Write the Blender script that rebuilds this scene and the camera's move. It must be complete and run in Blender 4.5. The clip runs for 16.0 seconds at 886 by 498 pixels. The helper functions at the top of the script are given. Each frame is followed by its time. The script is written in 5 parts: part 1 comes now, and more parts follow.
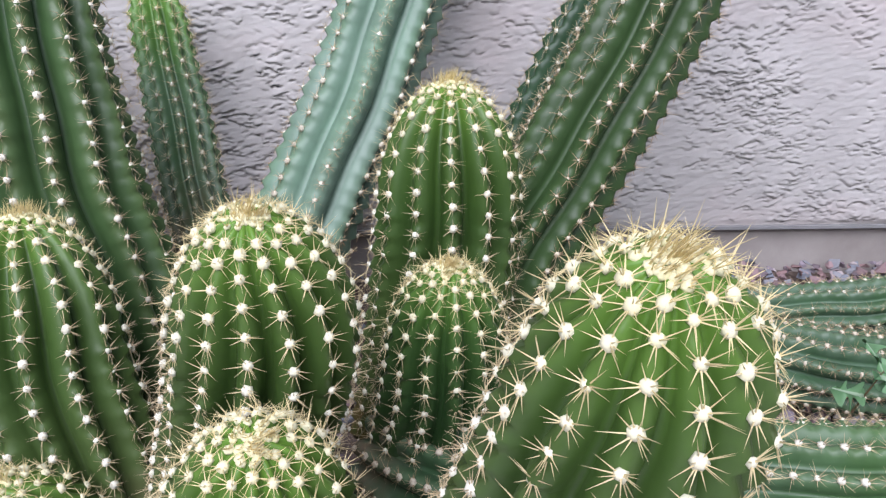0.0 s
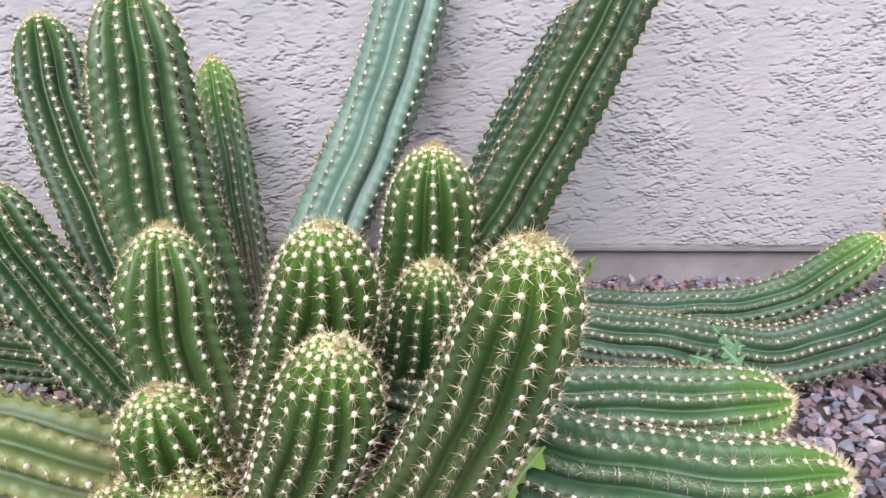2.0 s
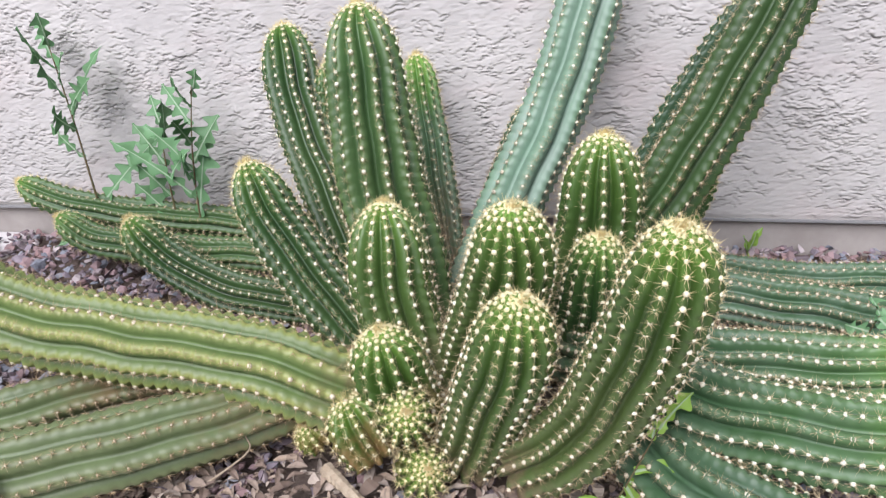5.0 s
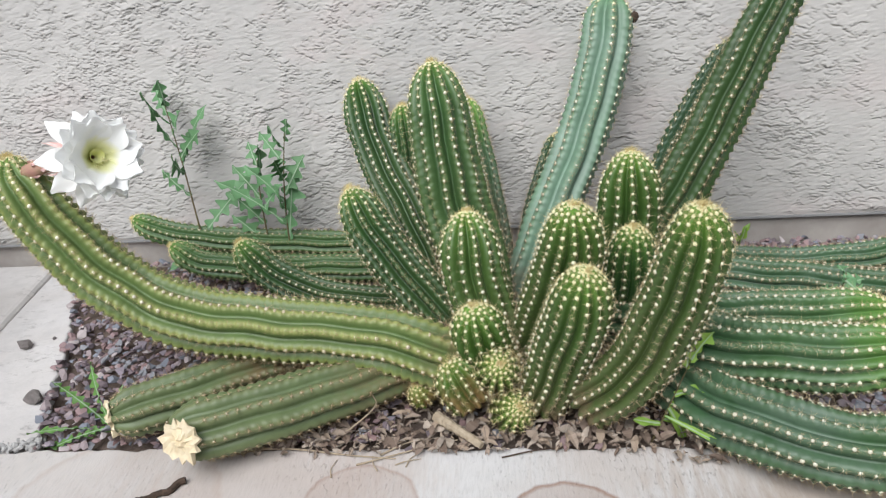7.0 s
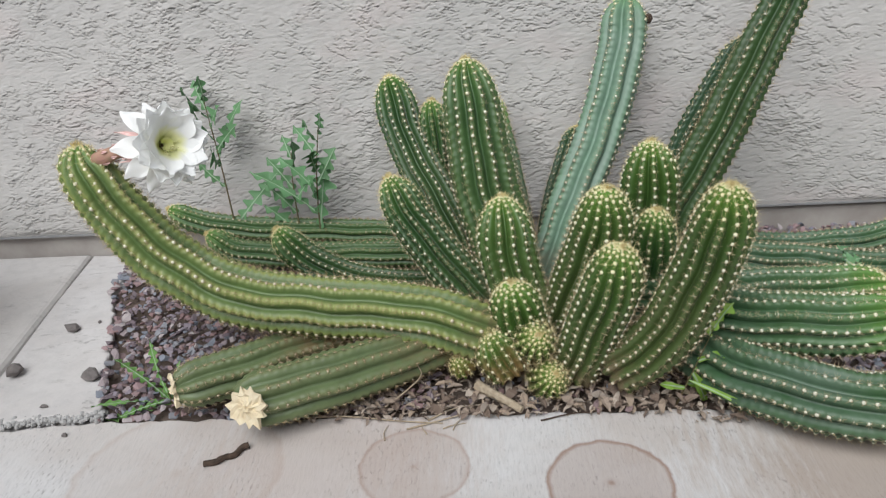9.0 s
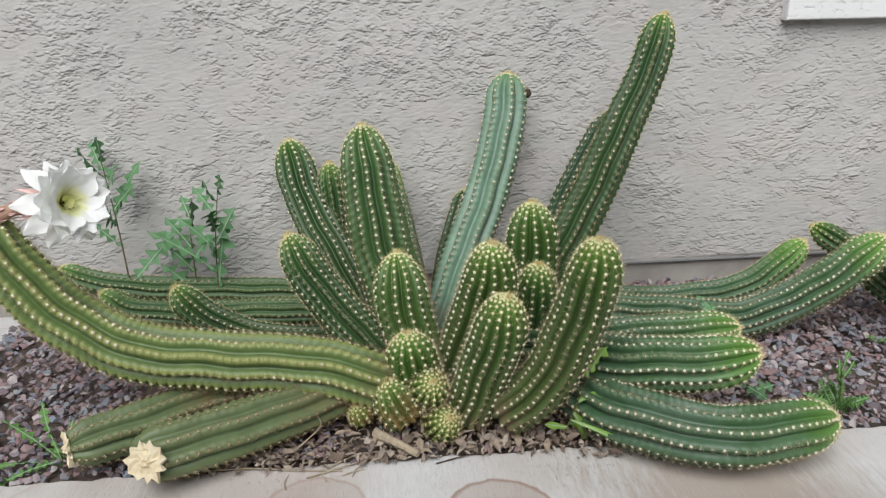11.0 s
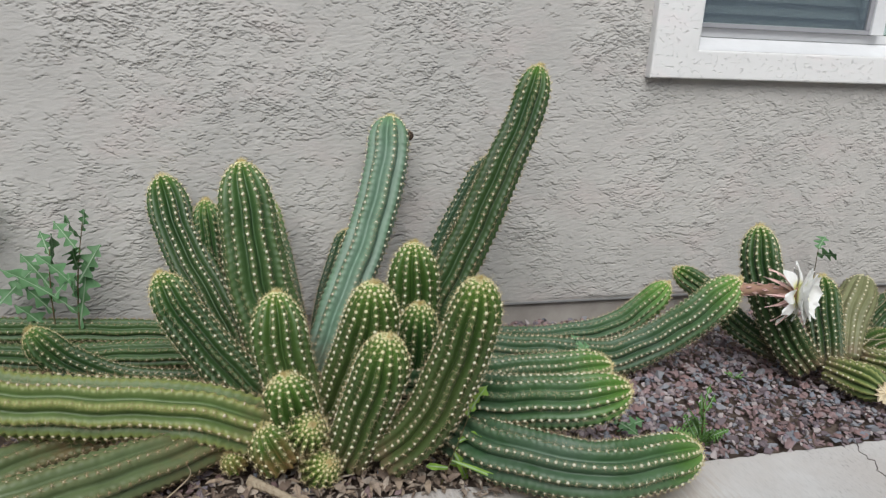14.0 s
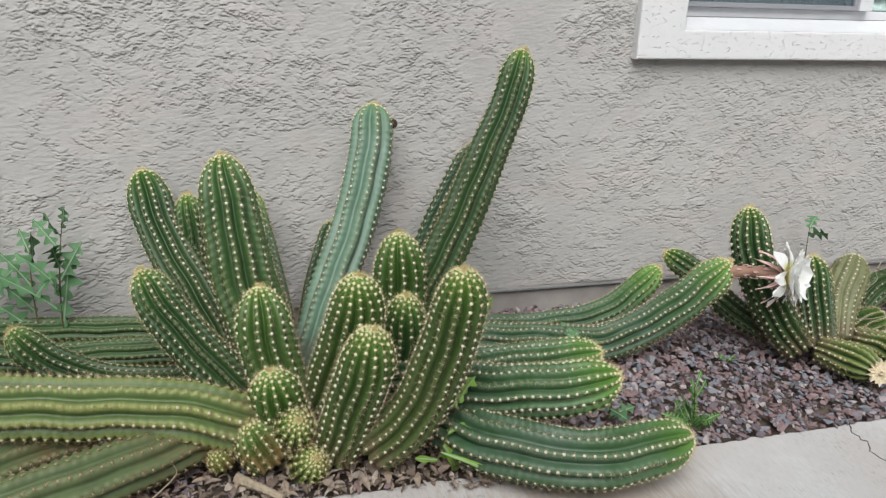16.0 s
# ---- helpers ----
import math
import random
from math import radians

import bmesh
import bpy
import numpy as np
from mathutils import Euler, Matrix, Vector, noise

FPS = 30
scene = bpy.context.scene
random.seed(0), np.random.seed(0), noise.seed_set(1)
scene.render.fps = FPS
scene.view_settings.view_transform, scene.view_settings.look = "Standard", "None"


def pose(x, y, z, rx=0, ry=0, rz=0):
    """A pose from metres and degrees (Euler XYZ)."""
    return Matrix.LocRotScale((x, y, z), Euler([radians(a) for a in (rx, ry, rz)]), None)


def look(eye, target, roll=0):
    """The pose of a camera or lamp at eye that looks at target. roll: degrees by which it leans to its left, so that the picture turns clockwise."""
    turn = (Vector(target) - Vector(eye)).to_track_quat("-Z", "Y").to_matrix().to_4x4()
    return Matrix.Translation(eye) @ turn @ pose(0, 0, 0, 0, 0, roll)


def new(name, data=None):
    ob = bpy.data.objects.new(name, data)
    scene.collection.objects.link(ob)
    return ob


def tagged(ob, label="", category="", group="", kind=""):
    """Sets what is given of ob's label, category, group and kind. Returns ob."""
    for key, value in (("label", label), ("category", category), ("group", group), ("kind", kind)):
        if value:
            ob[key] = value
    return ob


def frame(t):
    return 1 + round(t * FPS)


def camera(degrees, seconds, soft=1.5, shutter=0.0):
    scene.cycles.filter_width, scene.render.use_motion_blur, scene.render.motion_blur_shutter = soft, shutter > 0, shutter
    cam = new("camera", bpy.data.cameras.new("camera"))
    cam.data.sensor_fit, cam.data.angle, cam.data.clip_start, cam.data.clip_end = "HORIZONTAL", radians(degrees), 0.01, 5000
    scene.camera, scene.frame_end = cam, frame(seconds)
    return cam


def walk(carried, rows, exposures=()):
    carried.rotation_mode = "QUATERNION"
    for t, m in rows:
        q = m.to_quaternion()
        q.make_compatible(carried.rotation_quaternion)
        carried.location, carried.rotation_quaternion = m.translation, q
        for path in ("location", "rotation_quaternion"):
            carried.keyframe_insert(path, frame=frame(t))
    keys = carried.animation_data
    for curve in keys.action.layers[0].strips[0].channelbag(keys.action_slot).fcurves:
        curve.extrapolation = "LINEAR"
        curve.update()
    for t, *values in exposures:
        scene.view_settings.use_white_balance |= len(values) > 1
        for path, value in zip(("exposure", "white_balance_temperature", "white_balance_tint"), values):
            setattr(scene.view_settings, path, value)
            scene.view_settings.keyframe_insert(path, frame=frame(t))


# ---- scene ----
LENS = 61.4
cam = camera(LENS, 16.0, soft=1.3)
PATH = [
    (0, (0.077, -1.043, 0.591), (0.188, 0.279, -0.109), 1.5),
    (0.5, (0.074, -1.046, 0.591), (0.213, 0.304, -0.047), 2.6),
    (1, (0.062, -1.087, 0.610), (0.237, 0.256, -0.033), 4.0),
    (1.5, (-0.005, -1.262, 0.706), (0.256, 0.057, 0.042), 5.9),
    (2, (0.030, -1.350, 0.721), (0.267, 0.439, -0.141), 3.4),
    (2.5, (0.078, -1.319, 0.720), (0.402, 0.424, -0.207), 3.7),
    (3, (0.077, -1.328, 0.718), (0.325, 0.417, -0.226), 2.1),
    (3.5, (0.075, -1.380, 0.747), (0.298, 0.370, -0.195), 1.2),
    (4, (0.081, -1.445, 0.772), (0.263, 0.309, -0.172), 0.9),
    (4.5, (0.060, -1.513, 0.816), (0.071, 0.251, -0.127), -0.6),
    (5, (0.019, -1.506, 0.821), (-0.204, 0.229, -0.147), -2.2),
    (5.2, (-0.016, -1.530, 0.830), (-0.296, 0.199, -0.136), -2.9),
    (7.3, (-0.129, -1.895, 0.932), (-0.297, -0.098, 0.070), -4.6),
    (7.5, (-0.144, -1.913, 0.933), (-0.328, -0.112, 0.083), -4.3),
    (8, (-0.192, -1.928, 0.932), (-0.399, -0.120, 0.102), -3.8),
    (8.5, (-0.220, -1.986, 0.943), (-0.363, -0.172, 0.113), -3.5),
    (9, (-0.236, -1.987, 0.947), (-0.346, -0.193, 0.070), -3.9),
    (9.5, (-0.239, -1.981, 0.952), (-0.313, -0.193, 0.060), -4.0),
    (9.7, (-0.232, -2.000, 0.956), (-0.210, -0.199, 0.086), -2.9),
    (11.8, (-0.269, -2.101, 0.969), (-0.081, -0.239, 0.263), -0.7),
    (12, (-0.288, -2.106, 0.970), (-0.218, -0.236, 0.264), -0.7),
    (12.5, (-0.323, -2.119, 0.962), (-0.401, -0.246, 0.266), -0.4),
    (13, (-0.285, -2.106, 0.961), (-0.239, -0.220, 0.297), 0.8),
    (13.5, (-0.262, -2.089, 0.961), (0.036, -0.216, 0.326), 1.8),
    (14, (-0.244, -2.087, 0.956), (0.254, -0.248, 0.345), 2.9),
    (14.5, (-0.225, -2.080, 0.953), (0.344, -0.258, 0.356), 3.0),
    (15, (-0.220, -2.073, 0.954), (0.372, -0.256, 0.363), 2.8),
    (15.5, (-0.215, -2.067, 0.950), (0.352, -0.252, 0.331), 2.4),
    (16, (-0.215, -2.068, 0.958), (0.292, -0.245, 0.311), 1.7),
]
EXPOSURES = [(0.0, 0.28, 5520, 20), (2.0, 0.34, 5570, 21), (4.0, 0.35, 5670, 20), (5.0, 0.5, 5770, 17), (7.5, 0.02, 5870, 8), (8.2, -0.12, 5870, 8), (9.0, -0.14, 5870, 8), (9.6, -0.13, 5870, 8), (12.0, -0.18, 5970, 6), (14.0, -0.29, 5970, 7), (15.2, -0.30, 5970, 7), (16.0, -0.19, 5970, 7)]
walk(cam, [(t, look(eye, target, roll)) for t, eye, target, roll in PATH], EXPOSURES)

# ---- light: open shade under a bright hazy sky ----
world = bpy.data.worlds.new("sky")
scene.world = world
world.use_nodes = True
wn = world.node_tree
sky = wn.nodes.new("ShaderNodeTexSky")
sky.sky_type = "NISHITA"
sky.sun_disc = False
sky.sun_elevation = radians(51)
sky.sun_rotation = radians(196)
sky.dust_density = 3.0
wn.nodes["Background"].inputs["Strength"].default_value = 0.054
wn.links.new(sky.outputs["Color"], wn.nodes["Background"].inputs["Color"])
sun_data = bpy.data.lights.new("sun", "SUN")
sun_data.energy = 4.1
sun_data.angle = radians(52)
sun_data.color = (1.0, 0.95, 0.88)
sun = new("sun", sun_data)
sun.matrix_world = look((-0.8, -2.8, 3.6), (0, 0, 0))


# ---- materials ----
class Mat:
    """A small builder for procedural node materials."""

    def __init__(self, name, rough=0.8, spec=0.3):
        self.mat = bpy.data.materials.new(name)
        self.mat.use_nodes = True
        self.tree = self.mat.node_tree
        self.bsdf = self.tree.nodes["Principled BSDF"]
        self.bsdf.inputs["Roughness"].default_value = rough
        self.bsdf.inputs["Specular IOR Level"].default_value = spec

    def node(self, kind, **inputs):
        n = self.tree.nodes.new(kind)
        for key, value in inputs.items():
            n.inputs[key.replace("_", " ")].default_value = value
        return n

    def link(self, a, b):
        self.tree.links.new(a, b)

    def coords(self, scale=(1, 1, 1)):
        c = self.node("ShaderNodeTexCoord")
        m = self.node("ShaderNodeMapping")
        m.inputs["Scale"].default_value = scale
        self.link(c.outputs["Object"], m.inputs["Vector"])
        return m.outputs["Vector"]

    def noise(self, scale, detail=4.0, rough=0.55, vec=None, distortion=0.0):
        n = self.node("ShaderNodeTexNoise", Scale=scale, Detail=detail, Roughness=rough, Distortion=distortion)
        if vec is not None:
            self.link(vec, n.inputs["Vector"])
        return n.outputs["Fac"]

    def ramp(self, fac, stops):
        r = self.node("ShaderNodeValToRGB")
        el = r.color_ramp.elements
        while len(el) < len(stops):
            el.new(0.5)
        for e, (p, c) in zip(el, stops):
            e.position = p
            e.color = (*c, 1) if len(c) == 3 else c
        self.link(fac, r.inputs["Fac"])
        return r.outputs["Color"]

    def mix(self, fac, a, b, mode="MIX"):
        m = self.node("ShaderNodeMix")
        m.data_type = "RGBA"
        m.blend_type = mode
        for sock, value in ((m.inputs[0], fac), (m.inputs[6], a), (m.inputs[7], b)):
            if isinstance(value, (int, float)):
                sock.default_value = value
            elif isinstance(value, tuple):
                sock.default_value = (*value, 1)
            else:
                self.link(value, sock)
        return m.outputs[2]

    def maths(self, op, a, b=0.0):
        m = self.node("ShaderNodeMath")
        m.operation = op
        for sock, value in ((m.inputs[0], a), (m.inputs[1], b)):
            if isinstance(value, (int, float)):
                sock.default_value = value
            else:
                self.link(value, sock)
        return m.outputs[0]

    def attribute(self, name):
        a = self.node("ShaderNodeAttribute")
        a.attribute_name = name
        return a.outputs["Fac"]

    def bump(self, height, strength, distance):
        b = self.node("ShaderNodeBump", Strength=strength, Distance=distance)
        self.link(height, b.inputs["Height"])
        last = self.bsdf.inputs["Normal"]
        if last.is_linked:
            self.link(last.links[0].from_socket, b.inputs["Normal"])
        self.link(b.outputs["Normal"], last)
        return self

    def colour(self, out):
        if isinstance(out, tuple):
            self.bsdf.inputs["Base Color"].default_value = (*out, 1)
        else:
            self.link(out, self.bsdf.inputs["Base Color"])
        return self

    def rough(self, out):
        self.link(out, self.bsdf.inputs["Roughness"])
        return self

    def random(self):
        return self.node("ShaderNodeObjectInfo").outputs["Random"]

    def island(self):
        return self.node("ShaderNodeNewGeometry").outputs["Random Per Island"]


def stucco(name, base, dark, dents=0.0):
    m = Mat(name, 0.88, 0.25)
    v = m.coords((1, 1, 1.35))
    drag = m.noise(70, 4.0, 0.55, m.coords((0.5, 1, 2.2)), 0.4)
    grain = m.noise(420, 2.0, 0.5, v)
    blotch = m.noise(2.3, 3.0, 0.5, v)
    tone = m.mix(m.ramp(blotch, [(0.35, (0, 0, 0)), (0.7, (1, 1, 1))]), base, dark)
    tone = m.mix(m.maths("MULTIPLY", m.noise(25, 3, 0.6, v), 0.18), tone, tuple(c * 0.8 for c in base))
    tone = m.mix(m.maths("MULTIPLY", m.ramp(m.noise(4.0, 4.0, 0.6, m.coords((0.7, 1, 1.6))), [(0.52, (0, 0, 0)), (0.66, (1, 1, 1))]), 0.6), tone, (base[0] * 1.03, base[1] * 0.96, base[2] * 0.97))
    m.colour(tone)
    if dents:
        m.bump(m.ramp(m.noise(75, 4.0, 0.6, m.coords((0.7, 1, 1.3))), [(0.34, (0, 0, 0)), (0.42, (1, 1, 1))]), dents, 0.003)
    m.bump(drag, 0.12, 0.0015)
    m.bump(grain, 0.25, 0.0008)
    return m.mat


def concrete(name, base, stain, grain_dir=(1, 1, 1), stains=(), soft=()):
    m = Mat(name, 0.85, 0.25)
    v = m.coords()
    g = m.coords(grain_dir)
    fine = m.noise(140, 4, 0.6, g)
    streak = m.noise(26, 5, 0.6, g, 0.3)
    big = m.noise(3.2, 5, 0.6, v, 0.4)
    c = m.mix(m.ramp(big, [(0.42, (0, 0, 0)), (0.68, (1, 1, 1))]), base, stain)
    c = m.mix(m.maths("MULTIPLY", m.ramp(streak, [(0.45, (0, 0, 0)), (0.7, (1, 1, 1))]), 0.45), c, tuple(k * 0.72 for k in base))
    c = m.mix(m.maths("MULTIPLY", fine, 0.25), c, tuple(k * 0.7 for k in stain))
    # short pits left by the broom
    pits = m.ramp(m.noise(30, 4, 0.65, m.coords((grain_dir[0] * 0.8, grain_dir[1] * 1.6, 1)), 0.2), [(0.56, (0, 0, 0)), (0.66, (1, 1, 1))])
    worn = m.ramp(m.noise(5, 4, 0.6, v), [(0.40, (0, 0, 0)), (0.62, (1, 1, 1))])
    pits = m.maths("MULTIPLY", pits, worn)
    c = m.mix(m.maths("MULTIPLY", pits, 0.55), c, tuple(k * 0.45 for k in stain))
    pos = m.coords()
    for (x, y, r, tint, amount) in soft:
        off = m.node("ShaderNodeVectorMath")
        off.operation = "SUBTRACT"
        m.link(pos, off.inputs[0])
        off.inputs[1].default_value = (x, y, 0)
        far = m.node("ShaderNodeVectorMath")
        far.operation = "LENGTH"
        m.link(off.outputs[0], far.inputs[0])
        d = m.maths("ADD", m.maths("DIVIDE", far.outputs["Value"], r), m.maths("MULTIPLY", m.maths("SUBTRACT", m.noise(9, 5, 0.65, g), 0.5), 1.3))
        c = m.mix(m.maths("MULTIPLY", m.ramp(d, [(0.35, (1, 1, 1)), (1.05, (0, 0, 0))]), amount), c, tint)
    for (x, y, r, tint, amount) in stains:
        # an old pot's ring: brown disc with a darker rim and a spot in the middle
        shift = m.node("ShaderNodeVectorMath")
        shift.operation = "SUBTRACT"
        m.link(pos, shift.inputs[0])
        shift.inputs[1].default_value = (x, y, 0)
        flat = m.node("ShaderNodeVectorMath")
        flat.operation = "MULTIPLY"
        m.link(shift.outputs[0], flat.inputs[0])
        flat.inputs[1].default_value = (1, 1, 0)
        size = m.node("ShaderNodeVectorMath")
        size.operation = "LENGTH"
        m.link(flat.outputs[0], size.inputs[0])
        d = m.maths("ADD", m.maths("DIVIDE", size.outputs["Value"], r), m.maths("MULTIPLY", m.maths("SUBTRACT", m.noise(22, 4, 0.6, v), 0.5), 0.16))
        ring = m.ramp(d, [(0.0, (1, 1, 1)), (0.07, (0.5, 0.5, 0.5)), (0.14, (0.36, 0.36, 0.36)), (0.88, (0.36, 0.36, 0.36)), (0.95, (1, 1, 1)), (1.0, (0, 0, 0))])
        c = m.mix(m.maths("MULTIPLY", ring, amount), c, tint)
    m.colour(c)
    m.bump(streak, 0.4, 0.0025)
    m.bump(m.maths("SUBTRACT", 1.0, pits), 0.5, 0.003)
    m.bump(fine, 0.35, 0.0012)
    return m.mat


def cactus_skin(name, old, young, ridge, cork=(0.17, 0.12, 0.075), age=0.0, reach=1.0, edge=0.4, bloom=0.0):
    m = Mat(name, 0.43, 0.4)
    v = m.coords()
    d = m.attribute("from_tip")
    fresh = m.ramp(d, [(0.0, (1, 1, 1)), (0.03 * reach, (0.55, 0.55, 0.55)), (0.065 * reach, (0.15, 0.15, 0.15)), (0.14 * reach, (0, 0, 0))])
    blotch = m.noise(26, 4, 0.6, v)
    fine = m.noise(240, 3, 0.5, v)
    c = m.mix(m.ramp(blotch, [(0.35, (0, 0, 0)), (0.7, (1, 1, 1))]), old, tuple(k * 0.72 for k in old))
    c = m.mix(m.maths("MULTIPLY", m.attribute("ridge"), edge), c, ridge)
    aged = m.ramp(d, [(0.13, (0, 0, 0)), (0.30, (1, 1, 1))])
    c = m.mix(m.maths("MULTIPLY", aged, age), c, (0.116, 0.136, 0.050))
    if bloom:
        # pale waxy bloom, rubbed off in places
        wax = m.ramp(m.noise(11, 4, 0.6, v, 0.5), [(0.42, (0, 0, 0)), (0.66, (1, 1, 1))])
        c = m.mix(m.maths("MULTIPLY", wax, bloom), c, (0.20, 0.27, 0.215))
    c = m.mix(fresh, c, young)
    c = m.mix(m.maths("MULTIPLY", fine, 0.2), c, tuple(k * 0.6 for k in old))
    wear = m.maths("MULTIPLY", m.attribute("base"), m.ramp(m.noise(40, 4, 0.6, v), [(0.35, (0, 0, 0)), (0.6, (1, 1, 1))]))
    c = m.mix(wear, c, cork)
    m.colour(c)
    m.bump(fine, 0.12, 0.0006)
    m.bump(blotch, 0.2, 0.002)
    return m.mat


def by_age(name, tip, old, last, rough=0.7):
    m = Mat(name, rough, 0.3)
    d = m.attribute("from_tip")
    c = m.mix(m.ramp(d, [(0.0, (0, 0, 0)), (0.04, (0.3, 0.3, 0.3)), (0.14, (1, 1, 1))]), tip, old)
    c = m.mix(m.ramp(d, [(0.28, (0, 0, 0)), (0.55, (1, 1, 1))]), c, last)
    c = m.mix(m.maths("MULTIPLY", m.island(), 0.35), c, tuple(k * 0.75 for k in old))
    m.colour(c)
    return m.mat


def plain(name, a, b, scale=40, rough=0.7, spec=0.3, bump=0.15, vary=0.0, dist=0.001):
    m = Mat(name, rough, spec)
    v = m.coords()
    n = m.noise(scale, 5, 0.6, v)
    c = m.mix(m.ramp(n, [(0.3, (0, 0, 0)), (0.7, (1, 1, 1))]), a, b)
    if vary:
        c = m.mix(m.maths("MULTIPLY", m.random(), vary), c, tuple(k * 0.45 for k in b))
    m.colour(c)
    m.bump(n, bump, dist)
    return m.mat


def scattered(name, tones, scale=60, rough=0.85, per_object=False):
    """Every piece takes one of several tones."""
    m = Mat(name, rough, 0.25)
    r = m.random() if per_object else m.island()
    k = len(tones)
    ramp = m.node("ShaderNodeValToRGB")
    ramp.color_ramp.interpolation = "CONSTANT"
    el = ramp.color_ramp.elements
    while len(el) < k:
        el.new(0.5)
    for i, t in enumerate(tones):
        el[i].position = i / k
        el[i].color = (*t, 1)
    m.link(r, ramp.inputs["Fac"])
    v = m.coords()
    n = m.noise(scale, 4, 0.65, v)
    c = m.mix(m.maths("MULTIPLY", n, 0.45), ramp.outputs["Color"], (0.14, 0.115, 0.11))
    m.colour(c)
    m.bump(n, 0.4, 0.002)
    return m.mat


WALL = stucco("painted_stucco", (0.528, 0.507, 0.480), (0.478, 0.462, 0.440))
TRIM = stucco("white_stucco_trim", (0.86, 0.85, 0.84), (0.82, 0.81, 0.80), 0.7)
FOUNDATION = plain("foundation_paint", (0.42, 0.39, 0.36), (0.33, 0.30, 0.275), 14, 0.9, 0.2, 0.5, dist=0.003)
# the first soft patch is brown stain and the lying stem's shadow, painted together
SLAB = concrete("front_slab_concrete", (0.67, 0.655, 0.645), (0.58, 0.54, 0.51), (9, 1.3, 1),
                [(-0.034, -0.998, 0.113, (0.30, 0.195, 0.145), 0.9), (-0.38, -0.945, 0.105, (0.36, 0.25, 0.20), 0.6), (-0.82, -0.95, 0.20, (0.40, 0.29, 0.23), 0.35)],
                [(0.42, -1.00, 0.34, (0.36, 0.27, 0.20), 0.65), (-0.55, -0.90, 0.34, (0.47, 0.375, 0.32), 0.5), (0.06, -0.84, 0.16, (0.42, 0.33, 0.26), 0.35)])
STRIP = concrete("strip_concrete", (0.63, 0.61, 0.60), (0.55, 0.52, 0.50))
PAD = concrete("pad_concrete", (0.60, 0.575, 0.555), (0.53, 0.50, 0.475))
SOIL = plain("dry_soil", (0.12, 0.09, 0.075), (0.19, 0.15, 0.125), 90, 0.95, 0.15, 0.8, dist=0.004)
STONE_TONES = [(0.27, 0.19, 0.19), (0.36, 0.25, 0.255), (0.16, 0.13, 0.145), (0.37, 0.31, 0.32), (0.25, 0.275, 0.325), (0.52, 0.46, 0.46), (0.19, 0.15, 0.17), (0.29, 0.25, 0.29), (0.31, 0.20, 0.195), (0.30, 0.31, 0.34)]
GRAVEL = scattered("crushed_stone", STONE_TONES)
GRAVEL_PIECE = scattered("crushed_stone_piece", STONE_TONES, per_object=True)
CRUMB = plain("crumbled_concrete", (0.33, 0.32, 0.31), (0.46, 0.45, 0.44), 90, 0.95, 0.2, 0.6)
PEBBLE = plain("grey_stone", (0.13, 0.115, 0.11), (0.21, 0.19, 0.18), 70, 0.85, 0.25, 0.5)
DRY_LEAF = scattered("dry_leaf", [(0.36, 0.285, 0.22), (0.25, 0.185, 0.14), (0.50, 0.42, 0.34), (0.18, 0.13, 0.095), (0.40, 0.31, 0.225), (0.31, 0.26, 0.21)], 120, 0.8, True)
LEAF_BITS = scattered("dry_leaf_crumbs", [(0.36, 0.285, 0.22), (0.25, 0.185, 0.14), (0.50, 0.42, 0.34), (0.18, 0.13, 0.095), (0.40, 0.31, 0.225), (0.31, 0.26, 0.21)], 120, 0.8)
BARK = plain("dry_stick", (0.10, 0.068, 0.05), (0.045, 0.034, 0.026), 120, 0.9, 0.2, 0.6)
STRAW = plain("pale_straw", (0.45, 0.38, 0.28), (0.33, 0.26, 0.18), 120, 0.85, 0.2, 0.4)
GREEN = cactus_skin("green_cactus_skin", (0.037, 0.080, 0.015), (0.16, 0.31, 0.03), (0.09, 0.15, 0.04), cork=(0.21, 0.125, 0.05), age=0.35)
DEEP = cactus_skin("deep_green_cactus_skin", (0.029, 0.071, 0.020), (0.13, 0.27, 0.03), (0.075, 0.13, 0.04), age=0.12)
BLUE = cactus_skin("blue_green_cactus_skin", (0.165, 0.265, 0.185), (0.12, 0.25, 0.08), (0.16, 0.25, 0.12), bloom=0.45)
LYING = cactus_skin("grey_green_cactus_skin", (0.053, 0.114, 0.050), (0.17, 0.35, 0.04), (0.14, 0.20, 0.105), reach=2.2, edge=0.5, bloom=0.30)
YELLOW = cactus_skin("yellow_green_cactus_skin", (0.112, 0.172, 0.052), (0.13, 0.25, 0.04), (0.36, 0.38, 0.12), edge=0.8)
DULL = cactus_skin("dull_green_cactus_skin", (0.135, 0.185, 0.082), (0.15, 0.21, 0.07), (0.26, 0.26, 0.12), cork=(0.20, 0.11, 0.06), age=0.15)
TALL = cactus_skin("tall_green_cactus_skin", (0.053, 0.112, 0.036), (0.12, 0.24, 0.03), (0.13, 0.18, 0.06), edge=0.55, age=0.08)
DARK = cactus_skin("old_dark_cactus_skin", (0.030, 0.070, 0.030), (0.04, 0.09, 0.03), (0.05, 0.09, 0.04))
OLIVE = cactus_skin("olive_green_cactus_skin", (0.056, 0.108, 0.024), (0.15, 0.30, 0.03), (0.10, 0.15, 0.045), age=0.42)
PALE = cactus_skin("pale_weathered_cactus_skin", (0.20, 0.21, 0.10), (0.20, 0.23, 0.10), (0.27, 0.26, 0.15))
WOOL = by_age("areole_wool", (0.82, 0.78, 0.46), (0.82, 0.80, 0.66), (0.64, 0.56, 0.42), 0.95)
